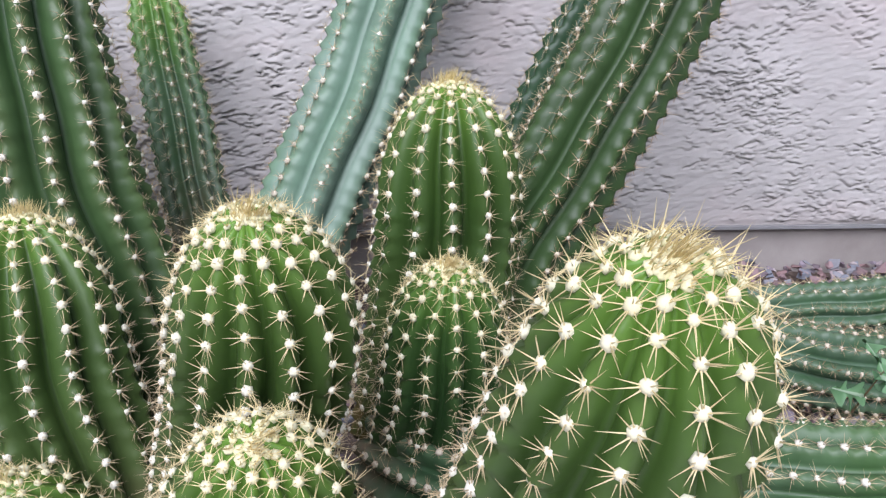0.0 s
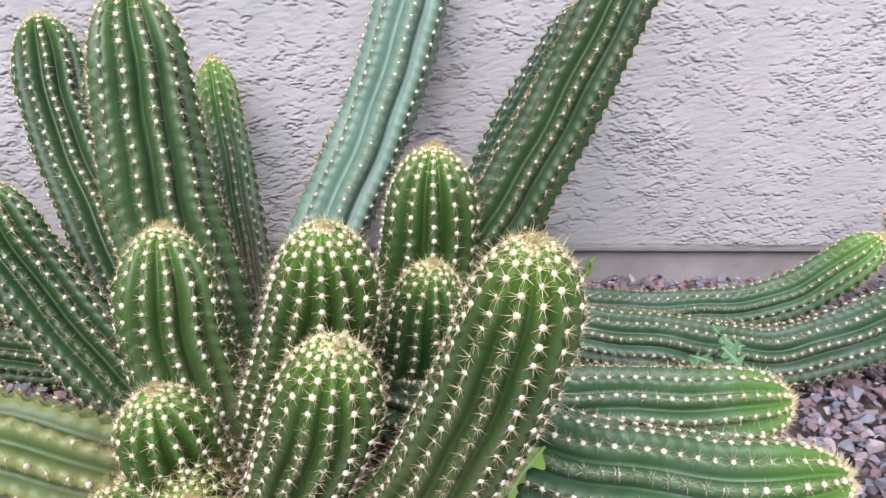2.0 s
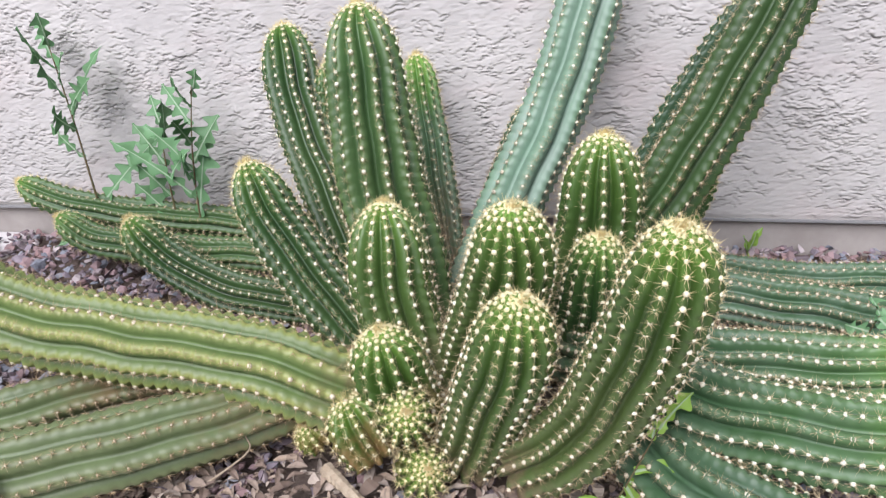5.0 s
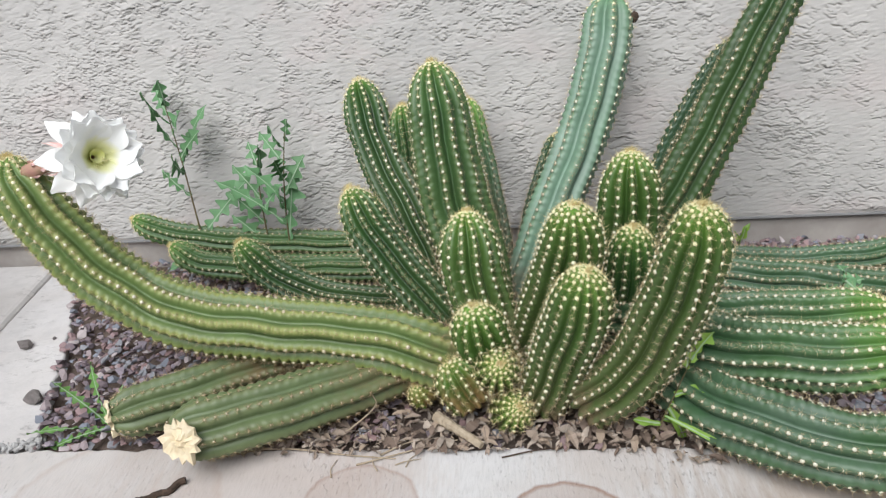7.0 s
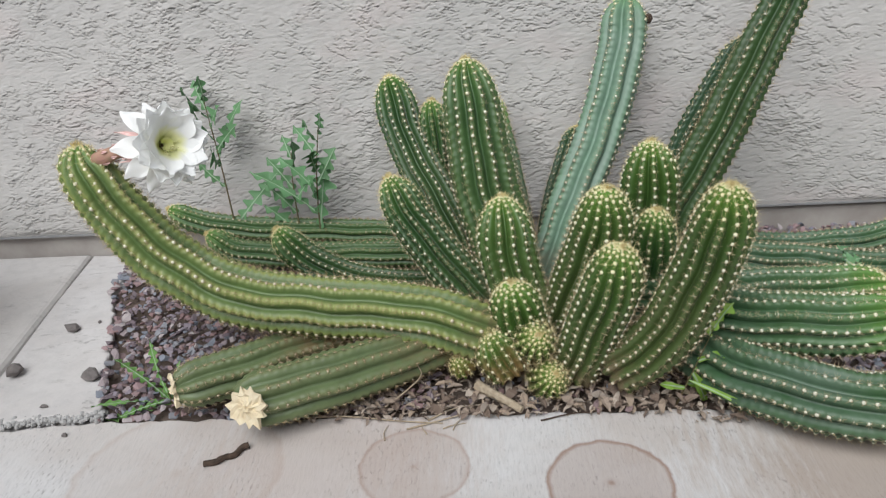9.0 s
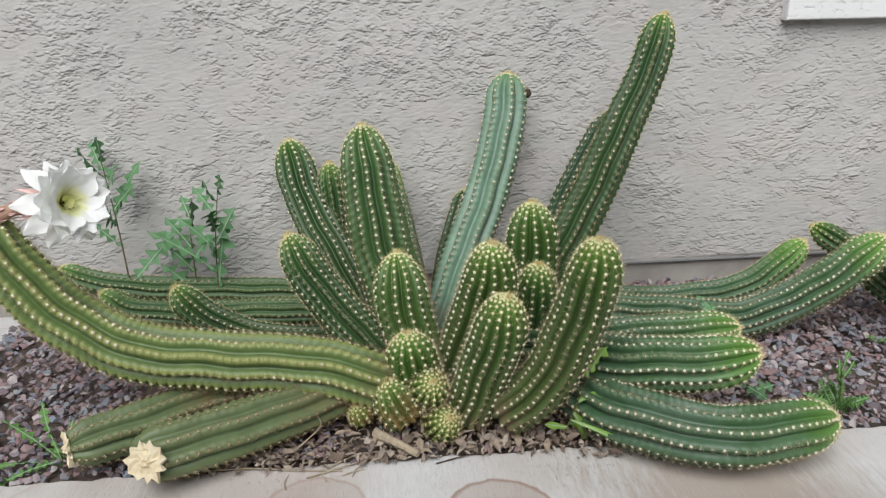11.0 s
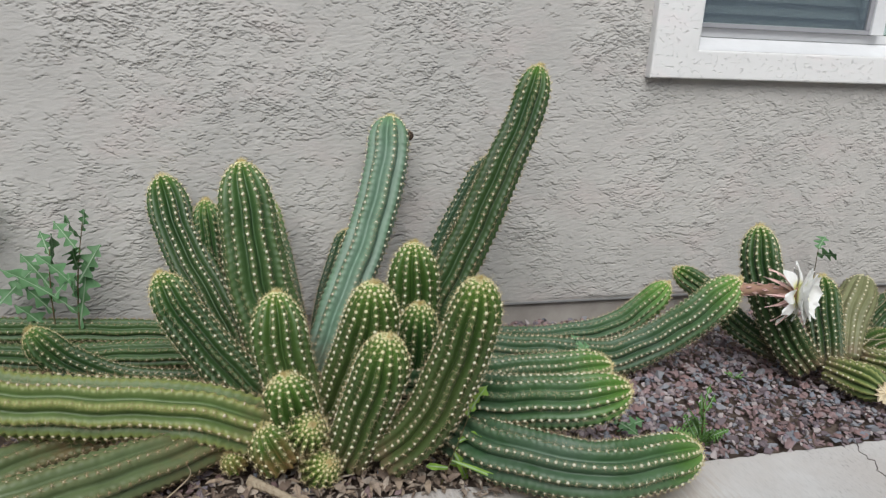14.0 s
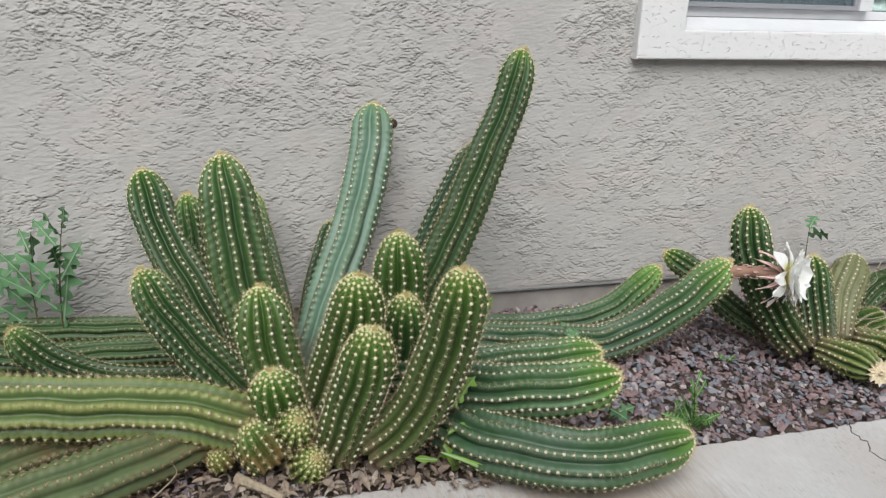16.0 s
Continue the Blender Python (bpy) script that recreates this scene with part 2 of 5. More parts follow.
SPINE = by_age("straw_spines", (0.80, 0.68, 0.34), (0.56, 0.45, 0.27), (0.40, 0.28, 0.16), 0.55)
SCAR = plain("dried_scar", (0.78, 0.69, 0.50), (0.66, 0.54, 0.35), 60, 0.8, 0.3, 0.6, dist=0.003)
def thin_leaf(m, share, tint):
    """Lets part of the light through a thin petal or leaf."""
    t = m.node("ShaderNodeBsdfTranslucent")
    if isinstance(tint, tuple):
        t.inputs["Color"].default_value = (*tint, 1)
    else:
        m.link(tint, t.inputs["Color"])
    mix = m.node("ShaderNodeMixShader")
    mix.inputs["Fac"].default_value = share
    out = m.tree.nodes["Material Output"]
    m.link(m.bsdf.outputs["BSDF"], mix.inputs[1])
    m.link(t.outputs["BSDF"], mix.inputs[2])
    m.link(mix.outputs["Shader"], out.inputs["Surface"])
    return m.mat


def petal_skin():
    m = Mat("white_petal", 0.5, 0.3)
    c = m.ramp(m.attribute("along"), [(0.0, (0.78, 0.80, 0.26)), (0.26, (0.90, 0.90, 0.50)), (0.46, (0.97, 0.97, 0.95))])
    n = m.noise(90, 3, 0.5, m.coords((1, 5, 1)))
    c = m.mix(m.maths("MULTIPLY", n, 0.06), c, (0.88, 0.88, 0.80))
    m.colour(c)
    m.bump(n, 0.12, 0.001)
    return thin_leaf(m, 0.18, c)


def leaf_skin(name, a, b):
    m = Mat(name, 0.5, 0.4)
    n = m.noise(55, 4, 0.6, m.coords())
    c = m.mix(n, a, b)
    c = m.mix(m.maths("MULTIPLY", m.random(), 0.6), c, tuple(k * 1.5 for k in b))
    c = m.mix(m.maths("MULTIPLY", m.attribute("mid"), 0.75), c, (0.50, 0.62, 0.45))
    m.colour(c)
    m.bump(n, 0.2, 0.001)
    return thin_leaf(m, 0.35, c)


PETAL = petal_skin()
THROAT = plain("yellow_green_throat", (0.78, 0.80, 0.28), (0.84, 0.84, 0.44), 60, 0.6, 0.3, 0.1)
STAMEN = plain("cream_stamen", (0.90, 0.86, 0.50), (0.86, 0.82, 0.42), 60, 0.6, 0.3, 0.1)
SEPAL = plain("pink_sepal", (0.66, 0.38, 0.36), (0.80, 0.62, 0.57), 60, 0.6, 0.3, 0.1)
TUBE = plain("brown_pink_tube", (0.42, 0.22, 0.18), (0.34, 0.24, 0.15), 80, 0.7, 0.3, 0.4)
WEED = leaf_skin("weed_leaf", (0.125, 0.26, 0.10), (0.17, 0.325, 0.16))
WEED_LOW = leaf_skin("low_weed_leaf", (0.12, 0.26, 0.05), (0.17, 0.32, 0.09))
LIME = leaf_skin("lime_leaf", (0.22, 0.38, 0.05), (0.28, 0.44, 0.08))
STALK = plain("weed_stalk", (0.14, 0.085, 0.05), (0.12, 0.12, 0.05), 60, 0.7, 0.3, 0.2)
VINYL = plain("white_vinyl", (0.78, 0.78, 0.79), (0.72, 0.72, 0.73), 20, 0.4, 0.5, 0.05)
BLIND = plain("white_blind", (0.45, 0.51, 0.46), (0.41, 0.47, 0.43), 8, 0.6, 0.4, 0.05)
BARS = plain("grey_screen_frame", (0.34, 0.34, 0.36), (0.30, 0.30, 0.32), 20, 0.5, 0.4, 0.05)
METAL = plain("grey_painted_metal", (0.30, 0.30, 0.30), (0.24, 0.24, 0.24), 30, 0.45, 0.5, 0.1)
INSIDE = plain("dim_room_paint", (0.30, 0.29, 0.28), (0.26, 0.25, 0.24), 4, 0.9, 0.2, 0.05)


def glass_material():
    m = Mat("window_glass", 0.03, 0.5)
    m.bsdf.inputs["Transmission Weight"].default_value = 1.0
    m.bsdf.inputs["IOR"].default_value = 1.45
    m.colour((0.80, 0.86, 0.88))
    return m.mat


GLASS = glass_material()


def screen_material():
    """A fine dark insect mesh, half of it open."""
    m = Mat("insect_mesh", 0.7, 0.3)
    m.colour((0.13, 0.165, 0.20))
    hole = m.node("ShaderNodeBsdfTransparent")
    mix = m.node("ShaderNodeMixShader")
    mix.inputs["Fac"].default_value = 0.55
    m.link(m.bsdf.outputs["BSDF"], mix.inputs[1])
    m.link(hole.outputs["BSDF"], mix.inputs[2])
    m.link(mix.outputs["Shader"], m.tree.nodes["Material Output"].inputs["Surface"])
    return m.mat


SCREEN = screen_material()


# ---- mesh helpers ----
def mesh_of(name, verts, faces, material, smooth=True, attrs=None):
    me = bpy.data.meshes.new(name)
    me.from_pydata([tuple(v) for v in verts] if not isinstance(verts, np.ndarray) else verts.tolist(), [], faces if isinstance(faces, list) else faces.tolist())
    me.materials.append(material)
    if smooth:
        me.polygons.foreach_set("use_smooth", np.ones(len(me.polygons), dtype=bool))
    for key, values in (attrs or {}).items():
        a = me.attributes.new(key, "FLOAT", "POINT")
        a.data.foreach_set("value", np.asarray(values, dtype=np.float32))
    me.update()
    return me


def part(name, bm, material, parent=None, label="", smooth=True):
    """One mesh object from a bmesh (or a ready mesh) under a thing or a part."""
    if isinstance(bm, bmesh.types.BMesh):
        me = bpy.data.meshes.new(name)
        bm.to_mesh(me)
        bm.free()
        me.materials.append(material)
        if smooth:
            for p in me.polygons:
                p.use_smooth = True
    else:
        me = bm
    ob = new(name, me)
    if parent is not None:
        ob.parent = parent
    if label:
        tagged(ob, label=label)
    return ob


def thing(name, label, category, group="", kind="", at=(0, 0, 0)):
    ob = new(name)
    ob.location = at
    ob.empty_display_size = 0.05
    return tagged(ob, label, category, group, kind)


def box(bm, lo, hi, bevel=0.0):
    size = [b - a for a, b in zip(lo, hi)]
    mid = [(a + b) / 2 for a, b in zip(lo, hi)]
    made = bmesh.ops.create_cube(bm, size=1.0, matrix=Matrix.Translation(mid) @ Matrix.Diagonal((*size, 1)))
    if bevel:
        edges = {e for v in made["verts"] for e in v.link_edges}
        bmesh.ops.bevel(bm, geom=list(edges), offset=bevel, segments=2, profile=0.7, affect="EDGES")
    return bm


def spline(points, step):
    """A smooth line through the points, resampled at even steps."""
    p = np.array(points, float)
    p = np.vstack([2 * p[0] - p[1], p, 2 * p[-1] - p[-2]])
    out = []
    for i in range(1, len(p) - 2):
        a, b, c, d = p[i - 1], p[i], p[i + 1], p[i + 2]
        for t in np.linspace(0, 1, 24, endpoint=False):
            out.append(0.5 * (2 * b + (c - a) * t + (2 * a - 5 * b + 4 * c - d) * t * t + (3 * b - a - 3 * c + d) * t ** 3))
    out.append(p[-2])
    out = np.array(out)
    s = np.r_[0, np.cumsum(np.linalg.norm(np.diff(out, axis=0), axis=1))]
    return out, s, max(6, int(s[-1] / step))


ICO_V, ICO_F = None, None


def ico():
    global ICO_V, ICO_F
    if ICO_V is None:
        bm = bmesh.new()
        bmesh.ops.create_icosphere(bm, subdivisions=1, radius=1.0)
        ICO_V = np.array([v.co[:] for v in bm.verts])
        ICO_F = np.array([[v.index for v in f.verts] for f in bm.faces])
        bm.free()
    return ICO_V, ICO_F


# ---- ribbed cactus stems ----
def cactus_stem(parent, ctrl, r0, r1, skin, ribs=13, depth=0.35, spacing=0.0185, seed=0, cut=False, spine=0.0105, label="", wander=0.025, notch=0.0032, bare=0.0, face=None, shift=0.012, back_off=0.0, worn=0.0, taper=1.75, belly=0.10, corky=0.07):
    """A ribbed stem along a smooth line from its foot to its tip, with woolly areoles and spines on the ribs."""
    rng = np.random.default_rng(seed)
    line, s, _ = spline(ctrl, 0.006)
    length = s[-1]
    dome = 0.0 if cut else min(taper * r1, 0.8 * length)
    tail = np.arange(0, max(length - dome, 0.005), spacing / 3)
    if cut:
        rings = np.r_[tail, length]
    else:
        rings = np.r_[tail, length - dome * (1 - np.sin(np.linspace(0, np.pi / 2, 18)))[:-1], length - 0.0004]

    drift = np.random.default_rng(seed + 500).uniform(0, 6.28, 2)

    def sway(x):
        """How far the ribs wander round the stem."""
        return wander * (np.sin(x / 0.021 + drift[0]) + 0.8 * np.sin(x / 0.043 + drift[1]))

    def centre(x):
        return np.stack([np.interp(x, s, line[:, k]) for k in range(3)], -1)

    knots = np.cumsum(np.r_[0, rng.uniform(0.04, 0.1, 60)])
    swell = rng.normal(0, 0.018, len(knots))

    def radius(x):
        base = r0 + (r1 - r0) * np.clip(x / length, 0, 1)
        base = base * (1 + np.interp(x, knots, swell)) * (1 + belly * (np.sin(np.pi * np.clip(x / length, 0, 1)) - 0.35))
        if cut:
            return base * (1 - 0.42 * np.clip(1 - (length - x) / (0.9 * r1), 0, 1) ** 2)
        q = np.clip(1 - (length - x) / dome, 0, 1)
        return base * np.clip(1 - q ** 2.2, 0, 1) ** (1 / 1.9)

    # distance from the tip along the surface
    back = np.r_[np.linspace(0, 1, 400) ** 2 * dome, np.linspace(dome, length, 200)[1:]] if dome else np.linspace(0, length, 400)
    over = radius(length - back)
    arc = np.r_[0, np.cumsum(np.hypot(np.diff(back), np.diff(over)))]

    def skin_way(x):
        return np.interp(length - x, back, arc)

    pts = centre(rings)
    tang = np.gradient(centre(np.linspace(0, length, 200)), axis=0)
    tang /= np.linalg.norm(tang, axis=1)[:, None]
    grid = np.linspace(0, length, 200)
    # frames carried along the line without turning
    up = np.array([0.0, 0.0, 1.0]) if abs(tang[0][2]) < 0.9 else np.array([0.0, 1.0, 0.0])
    frames = []
    n = up - tang[0] * (up @ tang[0])
    for t in tang:
        n = n - t * (n @ t)
        n = n / np.linalg.norm(n)
        frames.append(n.copy())
    frames = np.array(frames)

    def frame_at(x):
        t = np.stack([np.interp(x, grid, tang[:, k]) for k in range(3)], -1)
        t /= np.linalg.norm(t, axis=-1, keepdims=True)
        a = np.stack([np.interp(x, grid, frames[:, k]) for k in range(3)], -1)
        a -= t * (a * t).sum(-1, keepdims=True)
        a /= np.linalg.norm(a, axis=-1, keepdims=True)
        return t, a, np.cross(t, a)

    per = 8
    around = ribs * per
    phase = rng.uniform(0, 2 * np.pi)
    theta = np.arange(around) * 2 * np.pi / around
    ridge = np.abs(np.cos(ribs * theta / 2))  # 1 on a rib, 0 in a groove
    fall = np.arccos(np.clip(ridge, 0, 1)) * 2 / np.pi
    profile = 1 - depth * fall ** 2.0
    which = np.round(theta * ribs / (2 * np.pi)).astype(int) % ribs
    # where the areoles sit, counted back from the tip
    gaps = spacing * (1 - 0.5 * np.exp(-np.arange(400) / 1.6))
    marks = np.cumsum(gaps)
    start = 0.0 if cut else 0.42 * r1 - gaps[0]
    even, odd = marks + start, marks + start - gaps / 2
    t, a, b = frame_at(rings)
    r = radius(rings)
    turn = phase + theta[None, :] + sway(rings)[:, None]
    away = skin_way(rings)
    wave_even = np.cos(2 * np.pi * np.interp(away, even, np.arange(400)))
    wave_odd = np.cos(2 * np.pi * np.interp(away, odd, np.arange(400)))
    wave = np.where(which[None, :] % 2 == 0, wave_even[:, None], wave_odd[:, None])
    full = r[:, None] * profile[None, :] + notch * (1 - 0.6 * worn) * wave * (ridge ** 2.5)[None, :] * np.clip(r / r1, 0, 1)[:, None]
    full += (r * 0.02)[:, None] * np.sin(3 * theta + rng.uniform(0, 6) + 9 * rings[:, None])
    verts = pts[:, None, :] + full[..., None] * (np.cos(turn)[..., None] * a[:, None, :] + np.sin(turn)[..., None] * b[:, None, :])
    rows = len(rings)
    verts = verts.reshape(-1, 3)
    i, j = np.meshgrid(np.arange(rows - 1), np.arange(around), indexing="ij")
    k = (j + 1) % around
    faces = np.stack([i * around + j, i * around + k, (i + 1) * around + k, (i + 1) * around + j], -1).reshape(-1, 4).tolist()
    faces.append(list(range((rows - 1) * around, rows * around)))
    faces.append(list(range(around))[::-1])
    attrs = {
        "from_tip": np.repeat(away + (0.5 if cut else 0.0), around),
        "ridge": np.tile(ridge ** 5, rows),
        "base": np.repeat(np.clip(1 - rings / corky, 0, 1), around),
    }
    stem = part("stem", mesh_of("stem", verts, faces, skin, True, attrs), skin, parent, label)

    # areoles: place, normal and distance from the tip
    place, normal, age = [], [], []
    for rib in range(ribs):
        ang = phase + rib * 2 * np.pi / ribs
        dist = (even if rib % 2 == 0 else odd)
        dist = dist[(dist > (0.055 if cut and face is not None else 0.002)) & (dist < arc[-1] - 0.004 - bare)]
        x = length - np.interp(dist, arc, back) - (0.004 if cut else 0.0)
        tt, aa, bb = frame_at(x)
        rr = radius(x)
        slope = (radius(x + 0.0015) - radius(x - 0.0015)) / 0.003
        out = np.cos(ang + sway(x))[:, None] * aa + np.sin(ang + sway(x))[:, None] * bb
        nn = out - np.clip(slope, -8, 8)[:, None] * tt
        nn /= np.linalg.norm(nn, axis=1)[:, None]
        place.append(centre(x) + out * (rr + 0.0008)[:, None])
        normal.append(nn)
        age.append(dist)
    if not cut:
        # woolly crown
        m = 46
        x = length - np.interp(0.25 * r1 * rng.uniform(0, 1, m) ** 0.85, arc, back)
        ang = rng.uniform(0, 2 * np.pi, m)
        tt, aa, bb = frame_at(x)
        out = np.cos(ang)[:, None] * aa + np.sin(ang)[:, None] * bb
        nn = tt + out * (radius(x) / r1 * 0.9)[:, None]
        nn /= np.linalg.norm(nn, axis=1)[:, None]
        place.append(centre(x) + out * radius(x)[:, None])
        normal.append(nn)
        age.append(np.zeros(m))
    place, normal, age = np.concatenate(place), np.concatenate(normal), np.concatenate(age)
    if cut and worn:
        age = age + 0.3
    keep = place[:, 2] > 0.004
    place, normal, age = place[keep], normal[keep], age[keep]
    count = len(place)
    helper = np.where(np.abs(normal[:, 2:3]) < 0.8, np.array([[0.0, 0, 1]]), np.array([[1.0, 0, 0]]))
    u = np.cross(helper, normal)
    u /= np.linalg.norm(u, axis=1)[:, None]
    w = np.cross(normal, u)

    iv, jf = ico()
    size = (0.0033 + 0.0003 * np.exp(-age / 0.10)) * np.where(age < 0.0005, 0.72, 1.0) * (0.6 + 0.4 * spine / 0.0125) * rng.uniform(0.8, 1.2, count) * np.clip(r1 / 0.05, 0.75, 1.1)
    size = size * (1 - worn * np.clip((age - 0.12) / 0.2, 0, 1))
    wool = place[:, None, :] + size[:, None, None] * (iv[None, :, 0:1] * u[:, None, :] + iv[None, :, 1:2] * w[:, None, :] + 0.75 * iv[None, :, 2:3] * normal[:, None, :])
    wool += rng.normal(0, 0.00022, wool.shape)
    wf = (jf[None] + (np.arange(count) * len(iv))[:, None, None]).reshape(-1, 3)
    fluff = part("areole_wool", mesh_of("areole_wool", wool.reshape(-1, 3), wf, WOOL, True, {"from_tip": np.repeat(age, len(iv))}), WOOL, stem)
    tagged(fluff, kind="stuff")

    per_spot = 12
    total = count * per_spot
    root = np.repeat(place, per_spot, 0)
    N, U, W = np.repeat(normal, per_spot, 0), np.repeat(u, per_spot, 0), np.repeat(w, per_spot, 0)
    A = np.repeat(age, per_spot)
    ang = np.tile(np.arange(per_spot) * 2 * np.pi / (per_spot - 2), count) + rng.normal(0, 0.22, total)
    lean = np.radians(np.tile([70] * (per_spot - 2) + [22, 30], count) + rng.normal(0, 10, total)) * np.where(A < 0.001, 0.42, 1)
    way = np.cos(lean)[:, None] * N + np.sin(lean)[:, None] * (np.cos(ang)[:, None] * U + np.sin(ang)[:, None] * W)
    long = 1.2 * spine * rng.uniform(0.6, 1.15, total) * np.where(A < 0.0005, 1.15, 1.0) * np.tile([1] * (per_spot - 2) + [1.25, 1.1], count)
    side1 = np.cross(way, N + 0.01)
    side1 /= np.linalg.norm(side1, axis=1)[:, None] + 1e-9
    side2 = np.cross(way, side1)
    fat = 0.00043
    ring3 = np.stack([root + fat * (np.cos(q) * side1 + np.sin(q) * side2) for q in (0.0, 2.094, 4.189)] + [root + way * long[:, None]], 1)
    stay = (A > 0.0005) | (np.arange(total) % per_spot < 3)
    ring3, A = ring3[stay], A[stay]
    o = (np.arange(len(ring3)) * 4)[:, None]
    sf = np.concatenate([o + [0, 1, 3], o + [1, 2, 3], o + [2, 0, 3]], 0)
    thorns = part("spine_coat", mesh_of("spine_coat", ring3.reshape(-1, 3), sf, SPINE, False, {"from_tip": np.repeat(A, 4)}), SPINE, stem)
    tagged(thorns, kind="stuff")

    if cut:
        tt, aa, bb = (q[0] for q in frame_at(np.array([length])))
        mid = centre(np.array([length]))[0]
        if face is not None:
            # the old cut runs aslant
            along = tt.copy()
            tt = tt * 0.35 + np.array(face)
            tt /= np.linalg.norm(tt)
            aa = aa - tt * (aa @ tt)
            aa /= np.linalg.norm(aa)
            bb = np.cross(tt, aa)
            mid = mid - along * back_off + tt * shift
        rad = radius(np.array([length]))[0]
        vs, fs = [mid + tt * 0.006, ], []
        lobes = ribs + 2
        for ringi, (f_in, f_out, h) in enumerate(((0.17, 0.19, 0.011), (0.30, 0.32, 0.005), (0.66, 0.70, 0.003), (0.96, 1.30, 0.006), (0.9, 1.22, -0.002))):
            for q in range(lobes * 2):
                f = f_out if q % 2 == 0 else f_in
                ang = phase + q * np.pi / lobes + rng.normal(0, 0.04)
                jit = rng.uniform(0.86, 1.14)
                vs.append(mid + (np.cos(ang) * aa + np.sin(ang) * bb) * rad * f * jit + tt * (h + rng.normal(0, 0.0018)))
        m2 = lobes * 2
        for q in range(m2):
            fs.append([0, 1 + q, 1 + (q + 1) % m2])
            for lay in range(4):
                p0, p1 = 1 + lay * m2, 1 + (lay + 1) * m2
                fs.append([p0 + q, p1 + q, p1 + (q + 1) % m2, p0 + (q + 1) % m2])
        part("dried_scar", mesh_of("dried_scar", np.array(vs), fs, SCAR, False), SCAR, stem, "cream star-shaped dried scar on the cut end")
    return stem


def petal_mesh(name, material, length, width, curl, cup, seed=0, blunt=True):
    """A cupped petal along +x whose face looks to +z."""
    rng = np.random.default_rng(seed)
    nu, nv = 13, 9
    vs, fs, along = [], [], []
    bend = rng.uniform(-0.08, 0.08)
    for i in range(nu):
        t = i / (nu - 1)
        if blunt:
            w = width * (0.30 + 0.70 * np.sin(np.pi / 2 * min(t / 0.62, 1))) * (1 - max(0.0, (t - 0.62) / 0.38) ** 2.2 * 0.68)
        else:
            w = width * (0.45 + 0.55 * np.sin(np.pi / 2 * min(t / 0.4, 1))) * max(0.06, 1 - max(0.0, (t - 0.45) / 0.55) ** 1.5)
        for j in range(nv):
            q = j / (nv - 1) * 2 - 1
            x = length * t * (1 - (0.13 if blunt else 0.05) * q * q * t ** 3 + (0.03 * abs(math.sin(3.1 * q + seed)) * t ** 8 if blunt else 0))
            z = cup * w * q * q * 0.5 - curl * length * t ** 2.4 + 0.0012 * np.sin(7 * t + 4 * q + seed)
            vs.append((x, w * q * 0.5 + bend * length * t * t, z))
            along.append(t)
    for i in range(nu - 1):
        for j in range(nv - 1):
            a = i * nv + j
            fs.append([a, a + 1, a + nv + 1, a + nv])
    return mesh_of(name, np.array(vs), fs, material, True, {"along": along})


